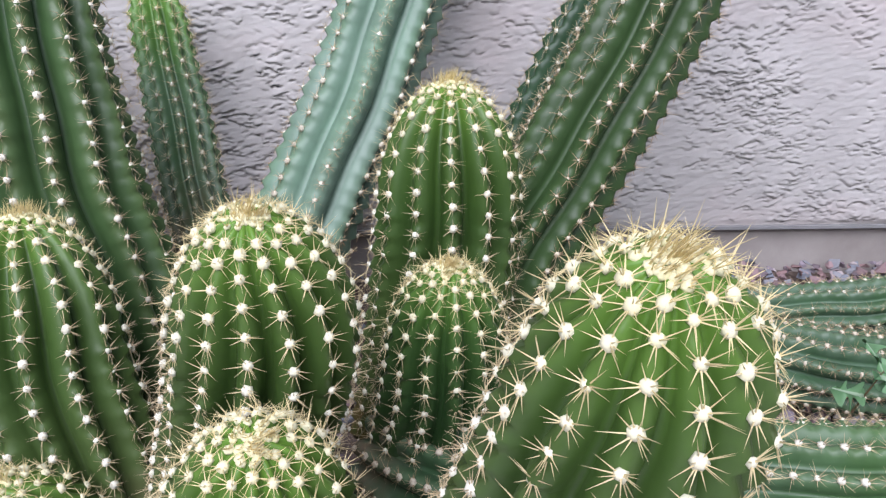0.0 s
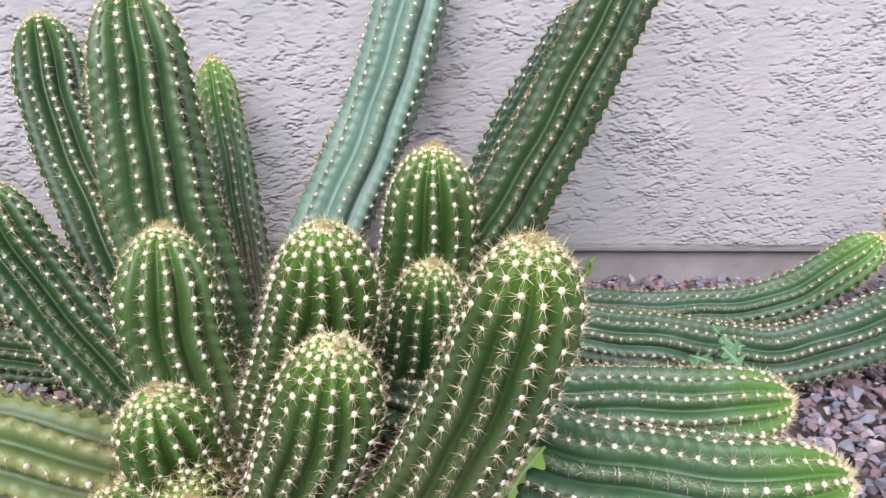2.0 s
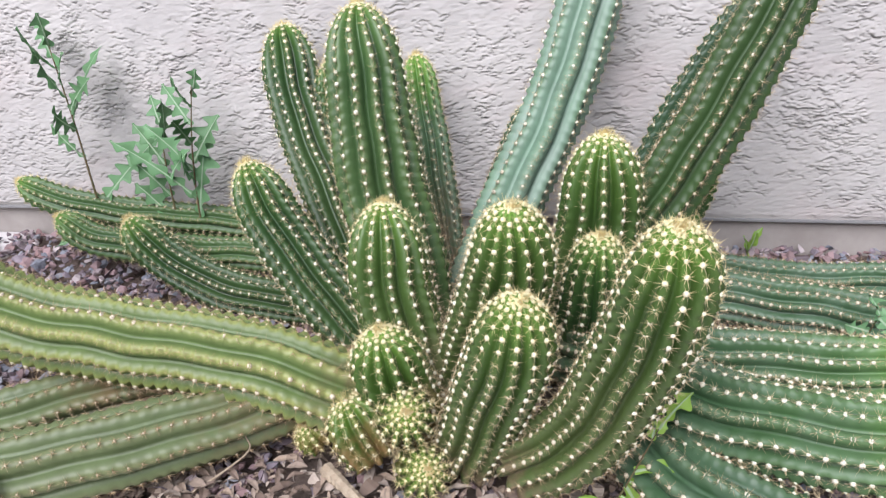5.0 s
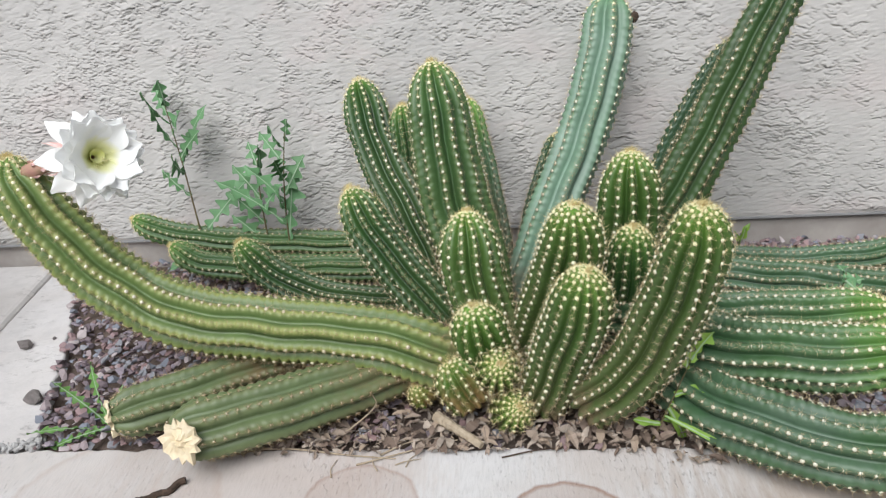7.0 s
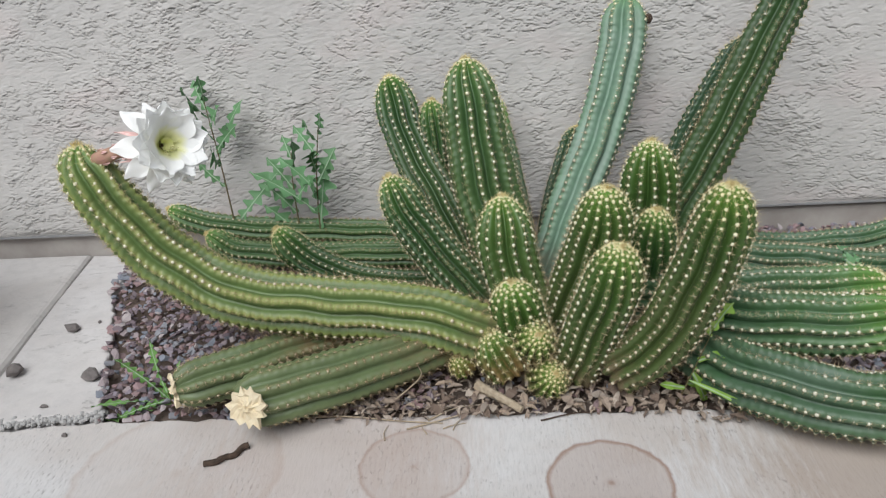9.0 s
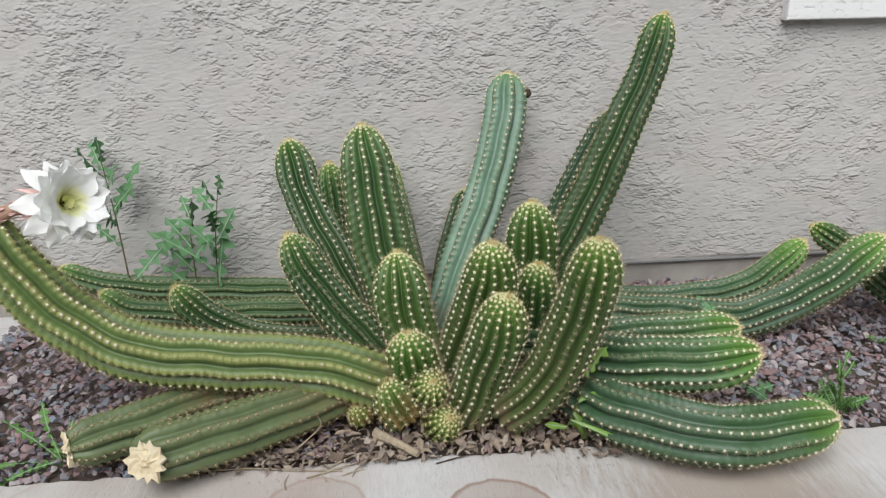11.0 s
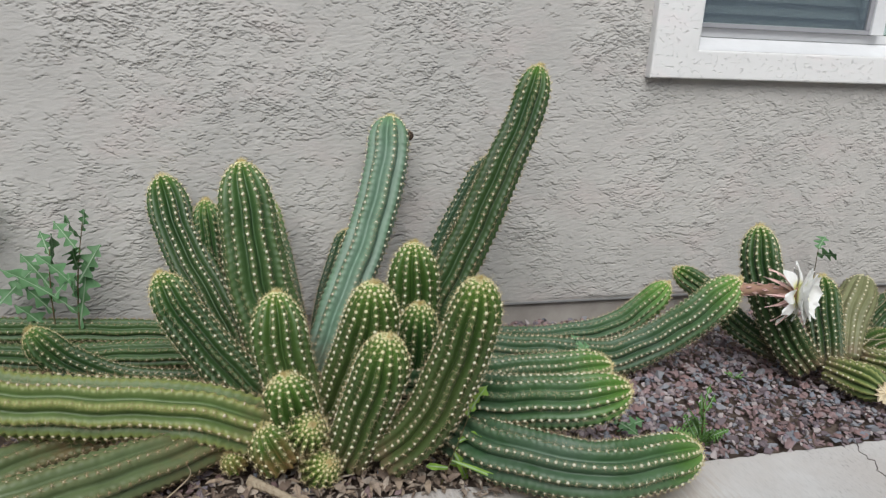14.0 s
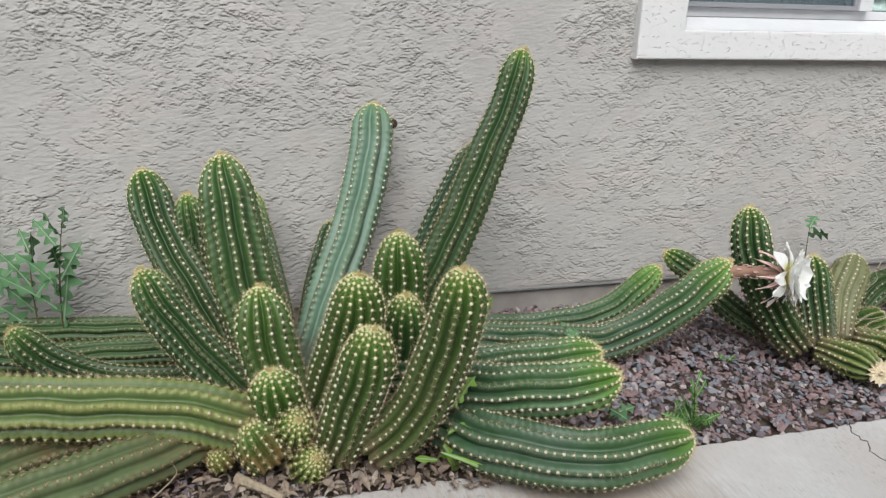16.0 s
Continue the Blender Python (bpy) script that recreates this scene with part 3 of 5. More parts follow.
def flower(parent, root, mid, axis, radius, seed=0, label="", tube=0.17):
    """A big white cactus flower: scaly tube, pink sepals, rows of white petals, yellow throat and stamens."""
    rng = np.random.default_rng(seed)
    root, mid, axis = np.array(root, float), np.array(mid, float), np.array(axis, float)
    axis /= np.linalg.norm(axis)
    neck = mid - axis * radius * 0.55
    line, s, _ = spline([root, root * 0.55 + neck * 0.45 + np.array((0, 0, 0.006)), neck, mid - axis * radius * 0.25], 0.004)
    vs, fs = [], []
    steps, seg = 22, 14
    for i in range(steps):
        x = s[-1] * i / (steps - 1)
        c = np.array([np.interp(x, s, line[:, k]) for k in range(3)])
        c2 = np.array([np.interp(min(x + 0.002, s[-1]), s, line[:, k]) for k in range(3)])
        c1 = np.array([np.interp(max(x - 0.002, 0), s, line[:, k]) for k in range(3)])
        t = (c2 - c1) / np.linalg.norm(c2 - c1)
        a = np.cross(t, (0, 0, 1.0))
        a /= np.linalg.norm(a)
        b = np.cross(t, a)
        q = i / (steps - 1)
        r = radius * (tube + 0.02 * np.sin(q * 14) + 0.24 * max(0, q - 0.6) ** 1.2)
        for j in range(seg):
            ang = 2 * np.pi * j / seg
            rr = r * (1 + 0.06 * np.cos(3 * ang + i))
            vs.append(c + rr * (np.cos(ang) * a + np.sin(ang) * b))
    for i in range(steps - 1):
        for j in range(seg):
            fs.append([i * seg + j, i * seg + (j + 1) % seg, (i + 1) * seg + (j + 1) % seg, (i + 1) * seg + j])
    fs.append(list(range(seg))[::-1])
    bloom = part("flower", mesh_of("flower", np.array(vs), fs, TUBE), TUBE, parent, label)
    turn = Vector(axis).to_track_quat("Z", "Y").to_matrix().to_4x4()
    frame0 = Matrix.Translation(Vector(mid - axis * radius * 0.3)) @ turn

    def put(name, me, ang, tilt, lift=0.0, off=0.0):
        ob = part(name, me, None, bloom)
        ob.matrix_local = frame0 @ Matrix.Translation((0, 0, lift)) @ Matrix.Rotation(ang, 4, "Z") @ Matrix.Translation((off, 0, 0)) @ Matrix.Rotation(-tilt, 4, "Y")

    wide = [petal_mesh("petal", PETAL, radius * 1.10, radius * 0.82, 0.10, 0.32, seed=k + seed) for k in range(5)]
    slim = [petal_mesh("petal", PETAL, radius * 1.14, radius * 0.62, 0.42, 0.25, seed=k + 9 + seed) for k in range(3)]
    thin = [petal_mesh("sepal", SEPAL, radius * 1.28, radius * 0.17, 0.40, 0.3, seed=k + 20 + seed, blunt=False) for k in range(3)]
    for k in range(9):
        put("petal", wide[k % 5], k * 2 * np.pi / 9 + rng.normal(0, 0.07), radians(46 + rng.normal(0, 3)), 0.0, radius * 0.16)
    for k in range(12):
        put("petal", wide[(k + 2) % 5], k * 2 * np.pi / 12 + 0.3 + rng.normal(0, 0.07), radians(33 + rng.normal(0, 4)), -radius * 0.04, radius * 0.18)
    for k in range(9):
        put("petal", slim[k % 3], k * 2 * np.pi / 9 + rng.normal(0, 0.12), radians(12 + rng.normal(0, 9)), -radius * 0.09, radius * 0.19)
    for k in range(11):
        put("sepal", thin[k % 3], k * 2 * np.pi / 11 + rng.normal(0, 0.15), radians(-24 + rng.normal(0, 16)), -radius * 0.13, radius * 0.17)
    # throat cup
    bm = bmesh.new()
    made = bmesh.ops.create_cone(bm, cap_ends=False, segments=20, radius1=radius * 0.05, radius2=radius * 0.20, depth=radius * 0.30)
    ob = part("throat", bm, THROAT, bloom)
    ob.matrix_local = frame0 @ Matrix.Translation((0, 0, radius * 0.02))
    # stamens: fine threads with a grain at each end, in one mesh
    vs, fs = [], []
    iv, jf = ico()
    for k in range(20):
        ang, out = rng.normal(-1.2, 0.9), radius * rng.uniform(0.10, 0.34)
        foot = np.array((np.cos(ang) * radius * 0.16, np.sin(ang) * radius * 0.16, radius * 0.05))
        top = np.array((np.cos(ang) * out, np.sin(ang) * out, radius * rng.uniform(0.2, 0.36)))
        o = len(vs)
        for q in (0, 2.1, 4.2):
            vs.append(foot + 0.0005 * np.array((np.cos(q), np.sin(q), 0)))
        for q in (0, 2.1, 4.2):
            vs.append(top + 0.0004 * np.array((np.cos(q), np.sin(q), 0)))
        fs += [[o, o + 1, o + 4, o + 3], [o + 1, o + 2, o + 5, o + 4], [o + 2, o, o + 3, o + 5]]
        o = len(vs)
        vs += [top + 0.0011 * v for v in iv]
        fs += [[int(x) + o for x in f] for f in jf]
    ob = part("stamen_tuft", mesh_of("stamen_tuft", np.array(vs), fs, STAMEN), STAMEN, bloom)
    ob.matrix_local = frame0
    # scales on the tube
    scale = petal_mesh("scale", SEPAL, 0.016, 0.006, 0.1, 0.3, seed=3, blunt=False)
    for k in range(26):
        x = s[-1] * (0.08 + 0.85 * k / 26)
        c = np.array([np.interp(x, s, line[:, m]) for m in range(3)])
        c2 = np.array([np.interp(min(x + 0.004, s[-1]), s, line[:, m]) for m in range(3)])
        t = Vector(c2 - c).normalized() if np.linalg.norm(c2 - c) > 1e-6 else Vector(axis)
        q = Vector(t).to_track_quat("X", "Z").to_matrix().to_4x4()
        ob = part("scale", scale, None, bloom)
        ob.matrix_local = Matrix.Translation(Vector(c)) @ q @ Matrix.Rotation(k * 2.4, 4, "X") @ Matrix.Translation((0, 0, radius * (tube + 0.015))) @ Matrix.Rotation(radians(-14), 4, "Y")
    return bloom


# ---- the setting ----
ground = bmesh.new()
box(ground, (-60, -60, -0.30), (60, 60, -0.075))
tagged(part("ground", ground, SOIL, smooth=False), "dry brown bare soil reaching away from the house", "ground", kind="structure")

bed = bmesh.new()
bmesh.ops.create_grid(bed, x_segments=150, y_segments=40, size=0.5)
for v in bed.verts:
    x, y = -1.35 + (v.co.x + 0.5) * 5.6, -0.83 + (v.co.y + 0.5) * 0.86
    v.co = (x, y, -0.022 + 0.012 * noise.noise((x * 5, y * 5, 0.0)) + 0.004 * noise.noise((x * 30, y * 30, 3.0)))
tagged(part("planting_bed", bed, SOIL), "brown soil of the narrow planting bed along the wall", "soil bed", kind="structure")

# house wall with the window opening cut through it
WX0, WX1, WZ0, WZ1 = 1.03, 2.40, 0.872, 1.95
RX0, RX1, RZ1, STEP, RISE = -1.98, 2.30, 1.16, 0.0029, 0.0018


def spectral(nx, nz, longest, shortest, slope, seed, stretch=1.0, turn=0.0):
    """Noise on the wall's grid with waves between two lengths in metres, drawn out along a heading, of mean 0 and spread 1."""
    g = np.random.default_rng(seed)
    fx = np.fft.rfftfreq(nx, STEP)[None, :]
    fz = np.fft.fftfreq(nz, RISE)[:, None]
    c, d = math.cos(radians(turn)), math.sin(radians(turn))
    f = np.hypot((fx * c + fz * d) * stretch, -fx * d + fz * c)
    amp = np.where(f > 0, np.maximum(f, 1e-6) ** -slope, 0) * np.exp(-(f * shortest) ** 2) * (1 - np.exp(-(f * longest) ** 2))
    field = np.fft.irfft2(amp * np.exp(2j * np.pi * g.random(f.shape)), s=(nz, nx))
    return (field - field.mean()) / field.std()


def trowelled_wall():
    """Skip-trowelled plaster: flat dragged islands with torn edges, thick in some areas, nearly smooth in others."""
    nx, nz = int((RX1 - RX0) / STEP), int((RZ1 - 0.075) / RISE)
    step_up = lambda q, w: 1 / (1 + np.exp(-np.clip(q / w, -30, 30)))
    area = spectral(nx, nz, 0.8, 0.10, 1.3, 1)
    area2 = spectral(nx, nz, 0.4, 0.05, 1.1, 2)
    sweep = spectral(nx, nz, 1.2, 0.14, 1.4, 8)

    def torn(seed, longest, shortest, slope, level, gaps, high, rough=0.4):
        """Dragged plaster: each island breaks off sharply along its lower edge and thins out upwards."""
        up, down, flat = (spectral(nx, nz, longest, shortest, slope, seed + k, 1.5, turn) for k, turn in ((0, 32), (1, -26), (2, 4)))
        a, b = step_up(sweep - 0.3, 0.15), step_up(-sweep - 0.3, 0.15)
        n = up * a + down * b + flat * (1 - a) * (1 - b)
        n = n + rough * spectral(nx, nz, 0.022, 0.0038, 0.7, seed + 9) - level
        gz, gx = np.gradient(n, RISE, STEP)
        island = step_up(n / (np.hypot(gx, gz) + 6.0), 0.0006)
        runs = step_up(spectral(nx, nz, 0.16, 0.014, 1.1, seed + 50, 1.5) + gaps, 0.16)
        rise = np.clip(np.diff(island, axis=0, prepend=island[:1]), 0, 1) * runs
        out, now, keep = np.zeros_like(rise), np.zeros(nx), math.exp(-RISE / 0.03)
        for row in range(nz):
            now = (0.6 * now + 0.2 * np.roll(now, 1) + 0.2 * np.roll(now, -1)) * keep + rise[row] * high
            out[row] = now
        out[:-1] -= 1.7 * high * rise[1:]
        # the torn rim itself, on its sides too
        out -= 0.8 * high * runs * np.exp(-(n / (np.hypot(gx, gz) + 6.0) / 0.0011) ** 2) * np.clip(0.75 + gz / (np.hypot(gx, gz) + 6.0), 0, 1)
        return out

    h = torn(30, 0.16, 0.0065, 1.3, 0.0, 1.2 * area - 0.6, 0.0021)
    h += torn(60, 0.08, 0.0060, 1.1, 0.4, 2.0 * area2 + 0.5 * area - 1.0, 0.0019)
    h += torn(90, 0.06, 0.0055, 1.1, -0.4, -2.0 * area2 + 0.6 * area - 1.4, 0.0020)
    h += 0.00022 * spectral(nx, nz, 0.03, 0.004, 0.8, 5, 3.0, 12) + 0.0007 * spectral(nx, nz, 0.6, 0.09, 1.6, 6)
    h = h + 0.0030
    x = RX0 + np.arange(nx) * STEP
    z = 0.075 + np.arange(nz) * RISE
    fade = np.clip((z - 0.075) / 0.01, 0, 1)[:, None]
    verts = np.empty((nz, nx, 3))
    verts[..., 0], verts[..., 1], verts[..., 2] = x[None, :], 0.0005 - h * fade, z[:, None]
    i, k = np.meshgrid(np.arange(nz - 1), np.arange(nx - 1), indexing="ij")
    a = i * nx + k
    faces = np.stack([a, a + 1, a + nx + 1, a + nx], -1)
    open_ = (x[k] > WX0) & (x[k] < WX1) & (z[i] > WZ0)
    faces = faces[~open_]
    return verts.reshape(-1, 3), faces


sheet_v, sheet_f = trowelled_wall()
frame_bm = bmesh.new()
box(frame_bm, (-6.0, 0.004, 0.0752), (WX0, 0.16, 2.75))
box(frame_bm, (WX1, 0.004, 0.0752), (7.0, 0.16, 2.75))
box(frame_bm, (WX0, 0.004, 0.0752), (WX1, 0.16, WZ0))
box(frame_bm, (WX0, 0.004, WZ1), (WX1, 0.16, 2.75))
frame_bm.verts.index_update()
back_v = np.array([v.co[:] for v in frame_bm.verts])
back_f = np.array([[v.index for v in f.verts] for f in frame_bm.faces])
frame_bm.free()
wall_mesh = bpy.data.meshes.new("wall_north")
all_v, all_f = np.concatenate([sheet_v, back_v]), np.concatenate([sheet_f, back_f + len(sheet_v)]).astype(np.int32)
wall_mesh.vertices.add(len(all_v))
wall_mesh.vertices.foreach_set("co", all_v.ravel().astype(np.float32))
wall_mesh.loops.add(all_f.size)
wall_mesh.loops.foreach_set("vertex_index", all_f.ravel())
wall_mesh.polygons.add(len(all_f))
wall_mesh.polygons.foreach_set("loop_start", np.arange(0, all_f.size, 4, dtype=np.int32))
wall_mesh.polygons.foreach_set("use_smooth", np.arange(len(all_f)) < len(sheet_f))
wall_mesh.update(calc_edges=True)
wall_mesh.validate()
wall_mesh.materials.append(WALL)
tagged(part("wall_north", wall_mesh, WALL), "greige painted house wall of rough knock-down stucco", "wall", kind="structure")
foot = bmesh.new()
box(foot, (-6.0, 0.014, -0.28), (7.0, 0.16, 0.073))
tagged(part("foundation", foot, FOUNDATION, smooth=False), "brown-grey painted concrete footing below the stucco", "foundation", kind="structure")
screed = bmesh.new()
box(screed, (-6.0, -0.004, 0.069), (7.0, 0.013, 0.0745))
tagged(part("weep_screed", screed, METAL, smooth=False), "thin metal drip edge under the stucco wall", "trim", kind="structure")
eave = bmesh.new()
box(eave, (-6.2, -0.30, 2.76), (7.2, 0.5, 2.84))
tagged(part("eave", eave, TRIM, smooth=False), "plain painted roof eave over the wall", "eave", kind="structure")
# unseen wall behind the camera, added to cut the low front light
yard = bmesh.new()
box(yard, (-9.0, -3.6, -0.12), (9.0, -3.4, 2.0))
tagged(part("light_blocking_wall", yard, WALL, smooth=False), "unseen plain stucco wall added opposite the house to cut low light", "wall", kind="structure")
# unseen wall off to the right, added to darken that end
side_blocker = bmesh.new()
box(side_blocker, (3.0, -3.39, -0.12), (3.15, -0.01, 2.0))
tagged(part("light_blocking_wall", side_blocker, WALL, smooth=False), "unseen plain stucco return wall added to block light from the right", "wall", kind="structure")
room = bmesh.new()
box(room, (WX0 - 0.4, 0.60, WZ0 - 0.6), (WX1 + 0.4, 0.64, WZ1 + 0.3))
tagged(part("room_wall", room, INSIDE, smooth=False), "dim plain wall inside the room", "wall", kind="structure")

# window: stucco surround, vinyl frame, two sashes, blinds
window = thing("window_1", "white-framed sliding window with closed blinds behind glass", "window", kind="structure")
rim = bmesh.new()
rings = []
for y in (-0.04, 0.0):
    for x0, x1, z0, z1 in ((0.922, 2.51, 0.792, 2.06), (1.073, 2.359, 0.878, 1.94)):
        rings.append([rim.verts.new((x, y, z)) for x, z in ((x0, z0), (x1, z0), (x1, z1), (x0, z1))])
for k in range(4):
    q = (k + 1) % 4
    rim.faces.new((rings[0][k], rings[0][q], rings[1][q], rings[1][k]))
    rim.faces.new((rings[2][q], rings[2][k], rings[3][k], rings[3][q]))
    rim.faces.new((rings[0][q], rings[0][k], rings[2][k], rings[2][q]))
    rim.faces.new((rings[1][k], rings[1][q], rings[3][q], rings[3][k]))
bmesh.ops.recalc_face_normals(rim, faces=rim.faces)
edge = [e for e in rim.edges if all(v.co.y < -0.03 for v in e.verts)]
edge = [e for e in edge if len({round(v.co.x, 3) for v in e.verts}) == 1 or len({round(v.co.z, 3) for v in e.verts}) == 1]
bmesh.ops.bevel(rim, geom=edge, offset=0.007, segments=3, profile=0.6, affect="EDGES")
part("surround", rim, TRIM, window, "white stucco surround", smooth=False)
sill = bmesh.new()
corners = [(-0.037, 0.8785), (0.05, 0.913), (0.05, 0.880), (-0.030, 0.8785)]
ends = [[sill.verts.new((x, y, z)) for y, z in corners] for x in (1.0745, 2.3575)]
sill.faces.new(ends[0])
sill.faces.new(ends[1][::-1])
for k in range(4):
    sill.faces.new((ends[0][k], ends[1][k], ends[1][(k + 1) % 4], ends[0][(k + 1) % 4]))
bmesh.ops.recalc_face_normals(sill, faces=sill.faces)
part("window_sill", sill, VINYL, window, "sloping white sill", smooth=False)
for lo, hi in (((1.075, 0.03, 0.914), (1.10, 0.075, 1.935)), ((2.33, 0.03, 0.914), (2.355, 0.075, 1.935)), ((1.101, 0.052, 0.914), (2.329, 0.085, 0.942)), ((1.101, 0.03, 1.905), (2.329, 0.075, 1.935)), ((1.735, 0.022, 0.943), (1.785, 0.07, 1.904))):
    part("window_frame", box(bmesh.new(), lo, hi, 0.003), VINYL, window, smooth=False)
for lo, hi in (((1.102, 0.055, 0.943), (1.734, 0.058, 1.904)), ((1.786, 0.055, 0.943), (2.328, 0.058, 1.904))):
    pane = part("pane", box(bmesh.new(), lo, hi), GLASS, window, smooth=False)
    pane.visible_shadow = False
screen = thing("insect_screen", "dark mesh insect screen in a grey frame over one sash", "screen")
part("mesh_sheet", box(bmesh.new(), (1.118, 0.037, 0.958), (1.718, 0.038, 1.89)), SCREEN, screen, smooth=False)
for lo, hi in (((1.102, 0.030, 0.943), (1.734, 0.046, 0.957)), ((1.102, 0.030, 1.891), (1.734, 0.046, 1.903)), ((1.102, 0.030, 0.9575), (1.117, 0.046, 1.8905)), ((1.719, 0.030, 0.9575), (1.734, 0.046, 1.8905))):
    part("frame_bar", box(bmesh.new(), lo, hi, 0.002), BARS, screen, smooth=False)


def blind(x0, x1, y):
    ob = thing("window_blind", "closed horizontal slat blind hanging behind the glass", "blind", "window blinds")
    slat = box(bmesh.new(), (x0, -0.024, -0.0012), (x1, 0.024, 0.0012))
    me = part("slat", slat, BLIND, ob, smooth=False)
    me.matrix_local = pose(0, y, 0.965, 58)
    z = 0.965 + 0.042
    while z < 1.9:
        o = part("slat", me.data, None, ob)
        o.matrix_local = pose(0, y, z, 58)
        z += 0.042
    part("head_rail", box(bmesh.new(), (x0, y - 0.02, 1.9), (x1, y + 0.02, 1.935), 0.003), VINYL, ob, smooth=False)


blind(1.106, 1.757, 0.125)
blind(1.763, 2.326, 0.122)


# concrete slabs
def rough_slab(name, outline, top, bottom, material, label, rough_edges=(), seed=0, round_off=0.006, fall=0.0):
    """A slab whose listed sides are broken and uneven, and which rises by fall per metre away from the house."""
    rng = random.Random(seed)
    pts = []
    for i, (x, y) in enumerate(outline):
        x2, y2 = outline[(i + 1) % len(outline)]
        steps = max(1, int(math.hypot(x2 - x, y2 - y) / 0.02)) if i in rough_edges else 1
        for k in range(steps):
            f = k / steps
            j = 0.005 if i in rough_edges and k else 0.0
            pts.append((x + (x2 - x) * f + rng.uniform(-j, j), y + (y2 - y) * f + rng.uniform(-j, j)))
    bm = bmesh.new()
    up = [bm.verts.new((x, y, top)) for x, y in pts]
    face = bm.faces.new(up)
    ext = bmesh.ops.extrude_face_region(bm, geom=[face])
    for g in ext["geom"]:
        if isinstance(g, bmesh.types.BMVert):
            g.co.z = bottom
            g.co.x += rng.uniform(-0.003, 0.003)
    bmesh.ops.recalc_face_normals(bm, faces=bm.faces)
    rim = [e for e in bm.edges if all(abs(v.co.z - top) < 1e-6 for v in e.verts)]
    bmesh.ops.bevel(bm, geom=rim, offset=round_off, segments=3, profile=0.5, affect="EDGES")
    for v in bm.verts:
        v.co.z -= fall * v.co.y
    return tagged(part(name, bm, material, smooth=False), label, "concrete slab", kind="structure")


rough_slab("pavement", [(-6.0, -8.0), (7.0, -8.0), (7.0, -0.812), (0.62, -0.806), (-0.30, -0.800), (-1.03, -0.790), (-1.30, -0.815), (-6.0, -0.83)], 0.0, -0.12, SLAB, "pale brushed concrete pavement with brown pot stains", (2, 3, 4, 5), 3)
rough_slab("strip_slab", [(-1.335, -0.805), (-1.045, -0.775), (-1.16, -0.45), (-1.26, -0.22), (-1.20, 0.012), (-1.425, 0.012)], -0.004, -0.12, STRIP, "worn light grey strip of concrete with a broken edge", (0, 1, 2, 3), 5, fall=0.018)
rough_slab("unit_pad", [(-4.0, -1.60), (-1.24, -1.60), (-1.343, -0.60), (-1.43, 0.012), (-4.0, 0.012)], 0.004, -0.14, PAD, "raised tan concrete pad with rounded edges", (), 7, 0.018, 0.032)


def air_conditioner(x, y, z):
    ob = thing("air_conditioner", "grey metal outdoor cooling unit with upright louvre slats on the pad", "air conditioner")
    w, deep, h, r = 0.60, 0.60, 0.36, 0.12

    def outline(off, n=7):
        pts = []
        for cx, cy, a0 in ((-r, -deep + r, -90), (-r, -r, 0), (-w + r, -r, 90), (-w + r, -deep + r, 180)):
            for k in range(n):
                a = radians(a0 + 90 * k / (n - 1))
                pts.append((x + cx + (r + off) * math.cos(a), y + cy + (r + off) * math.sin(a)))
        return pts

    def ring(z0, z1, off):
        bm = bmesh.new()
        lo = [bm.verts.new((a, b, z0)) for a, b in outline(off)]
        hi = [bm.verts.new((a, b, z1)) for a, b in outline(off)]
        bm.faces.new(hi)
        bm.faces.new(lo[::-1])
        for i in range(len(lo)):
            k = (i + 1) % len(lo)
            bm.faces.new((lo[i], lo[k], hi[k], hi[i]))
        return bm

    part("base_pan", ring(z, z + 0.045, 0.008), METAL, ob, smooth=False)
    part("coil_core", ring(z + 0.046, z + h, -0.02), PEBBLE, ob, smooth=False)
    part("top_cover", ring(z + h + 0.001, z + h + 0.04, 0.01), METAL, ob, smooth=False)
    slat = None
    for side in range(2):
        for k in range(32):
            d = (k + 0.5) / 32 * ((deep if side == 0 else w) - 2 * r) + r
            px, py = (x - 0.001, y - d) if side == 0 else (x - d, y - deep + 0.001)
            if slat is None:
                slat = part("louvre", box(bmesh.new(), (-0.004, -0.004, 0), (0.004, 0.004, h - 0.05)), METAL, ob, smooth=False)
                o = slat
            else:
                o = part("louvre", slat.data, None, ob)
            o.matrix_local = pose(px, py, z + 0.048)
    for k in range(3):
        part("band", ring(z + 0.1 + 0.1 * k, z + 0.106 + 0.1 * k, 0.005), METAL, ob, smooth=False)


air_conditioner(-1.537, -0.43, 0.042)

crumb_v, crumb_f, crumb_n = [], [], 0
crumb_rng = np.random.default_rng(77)
iv, jf = ico()
for k in range(420):
    t = crumb_rng.uniform(0, 1)
    c = np.array((-1.335 + 0.30 * t, -0.806 + 0.030 * t + crumb_rng.normal(0, 0.007), crumb_rng.uniform(-0.002, 0.008)))
    v = iv * crumb_rng.uniform(0.002, 0.0075) * crumb_rng.uniform(0.7, 1.3, iv.shape)
    crumb_v.append(v + c)
    crumb_f.append(jf + crumb_n)
    crumb_n += len(iv)
tagged(part("mortar_crumbs", mesh_of("mortar_crumbs", np.concatenate(crumb_v), np.concatenate(crumb_f), CRUMB, False), CRUMB), "grey crumbled concrete along the broken slab edge", "rubble", kind="stuff")

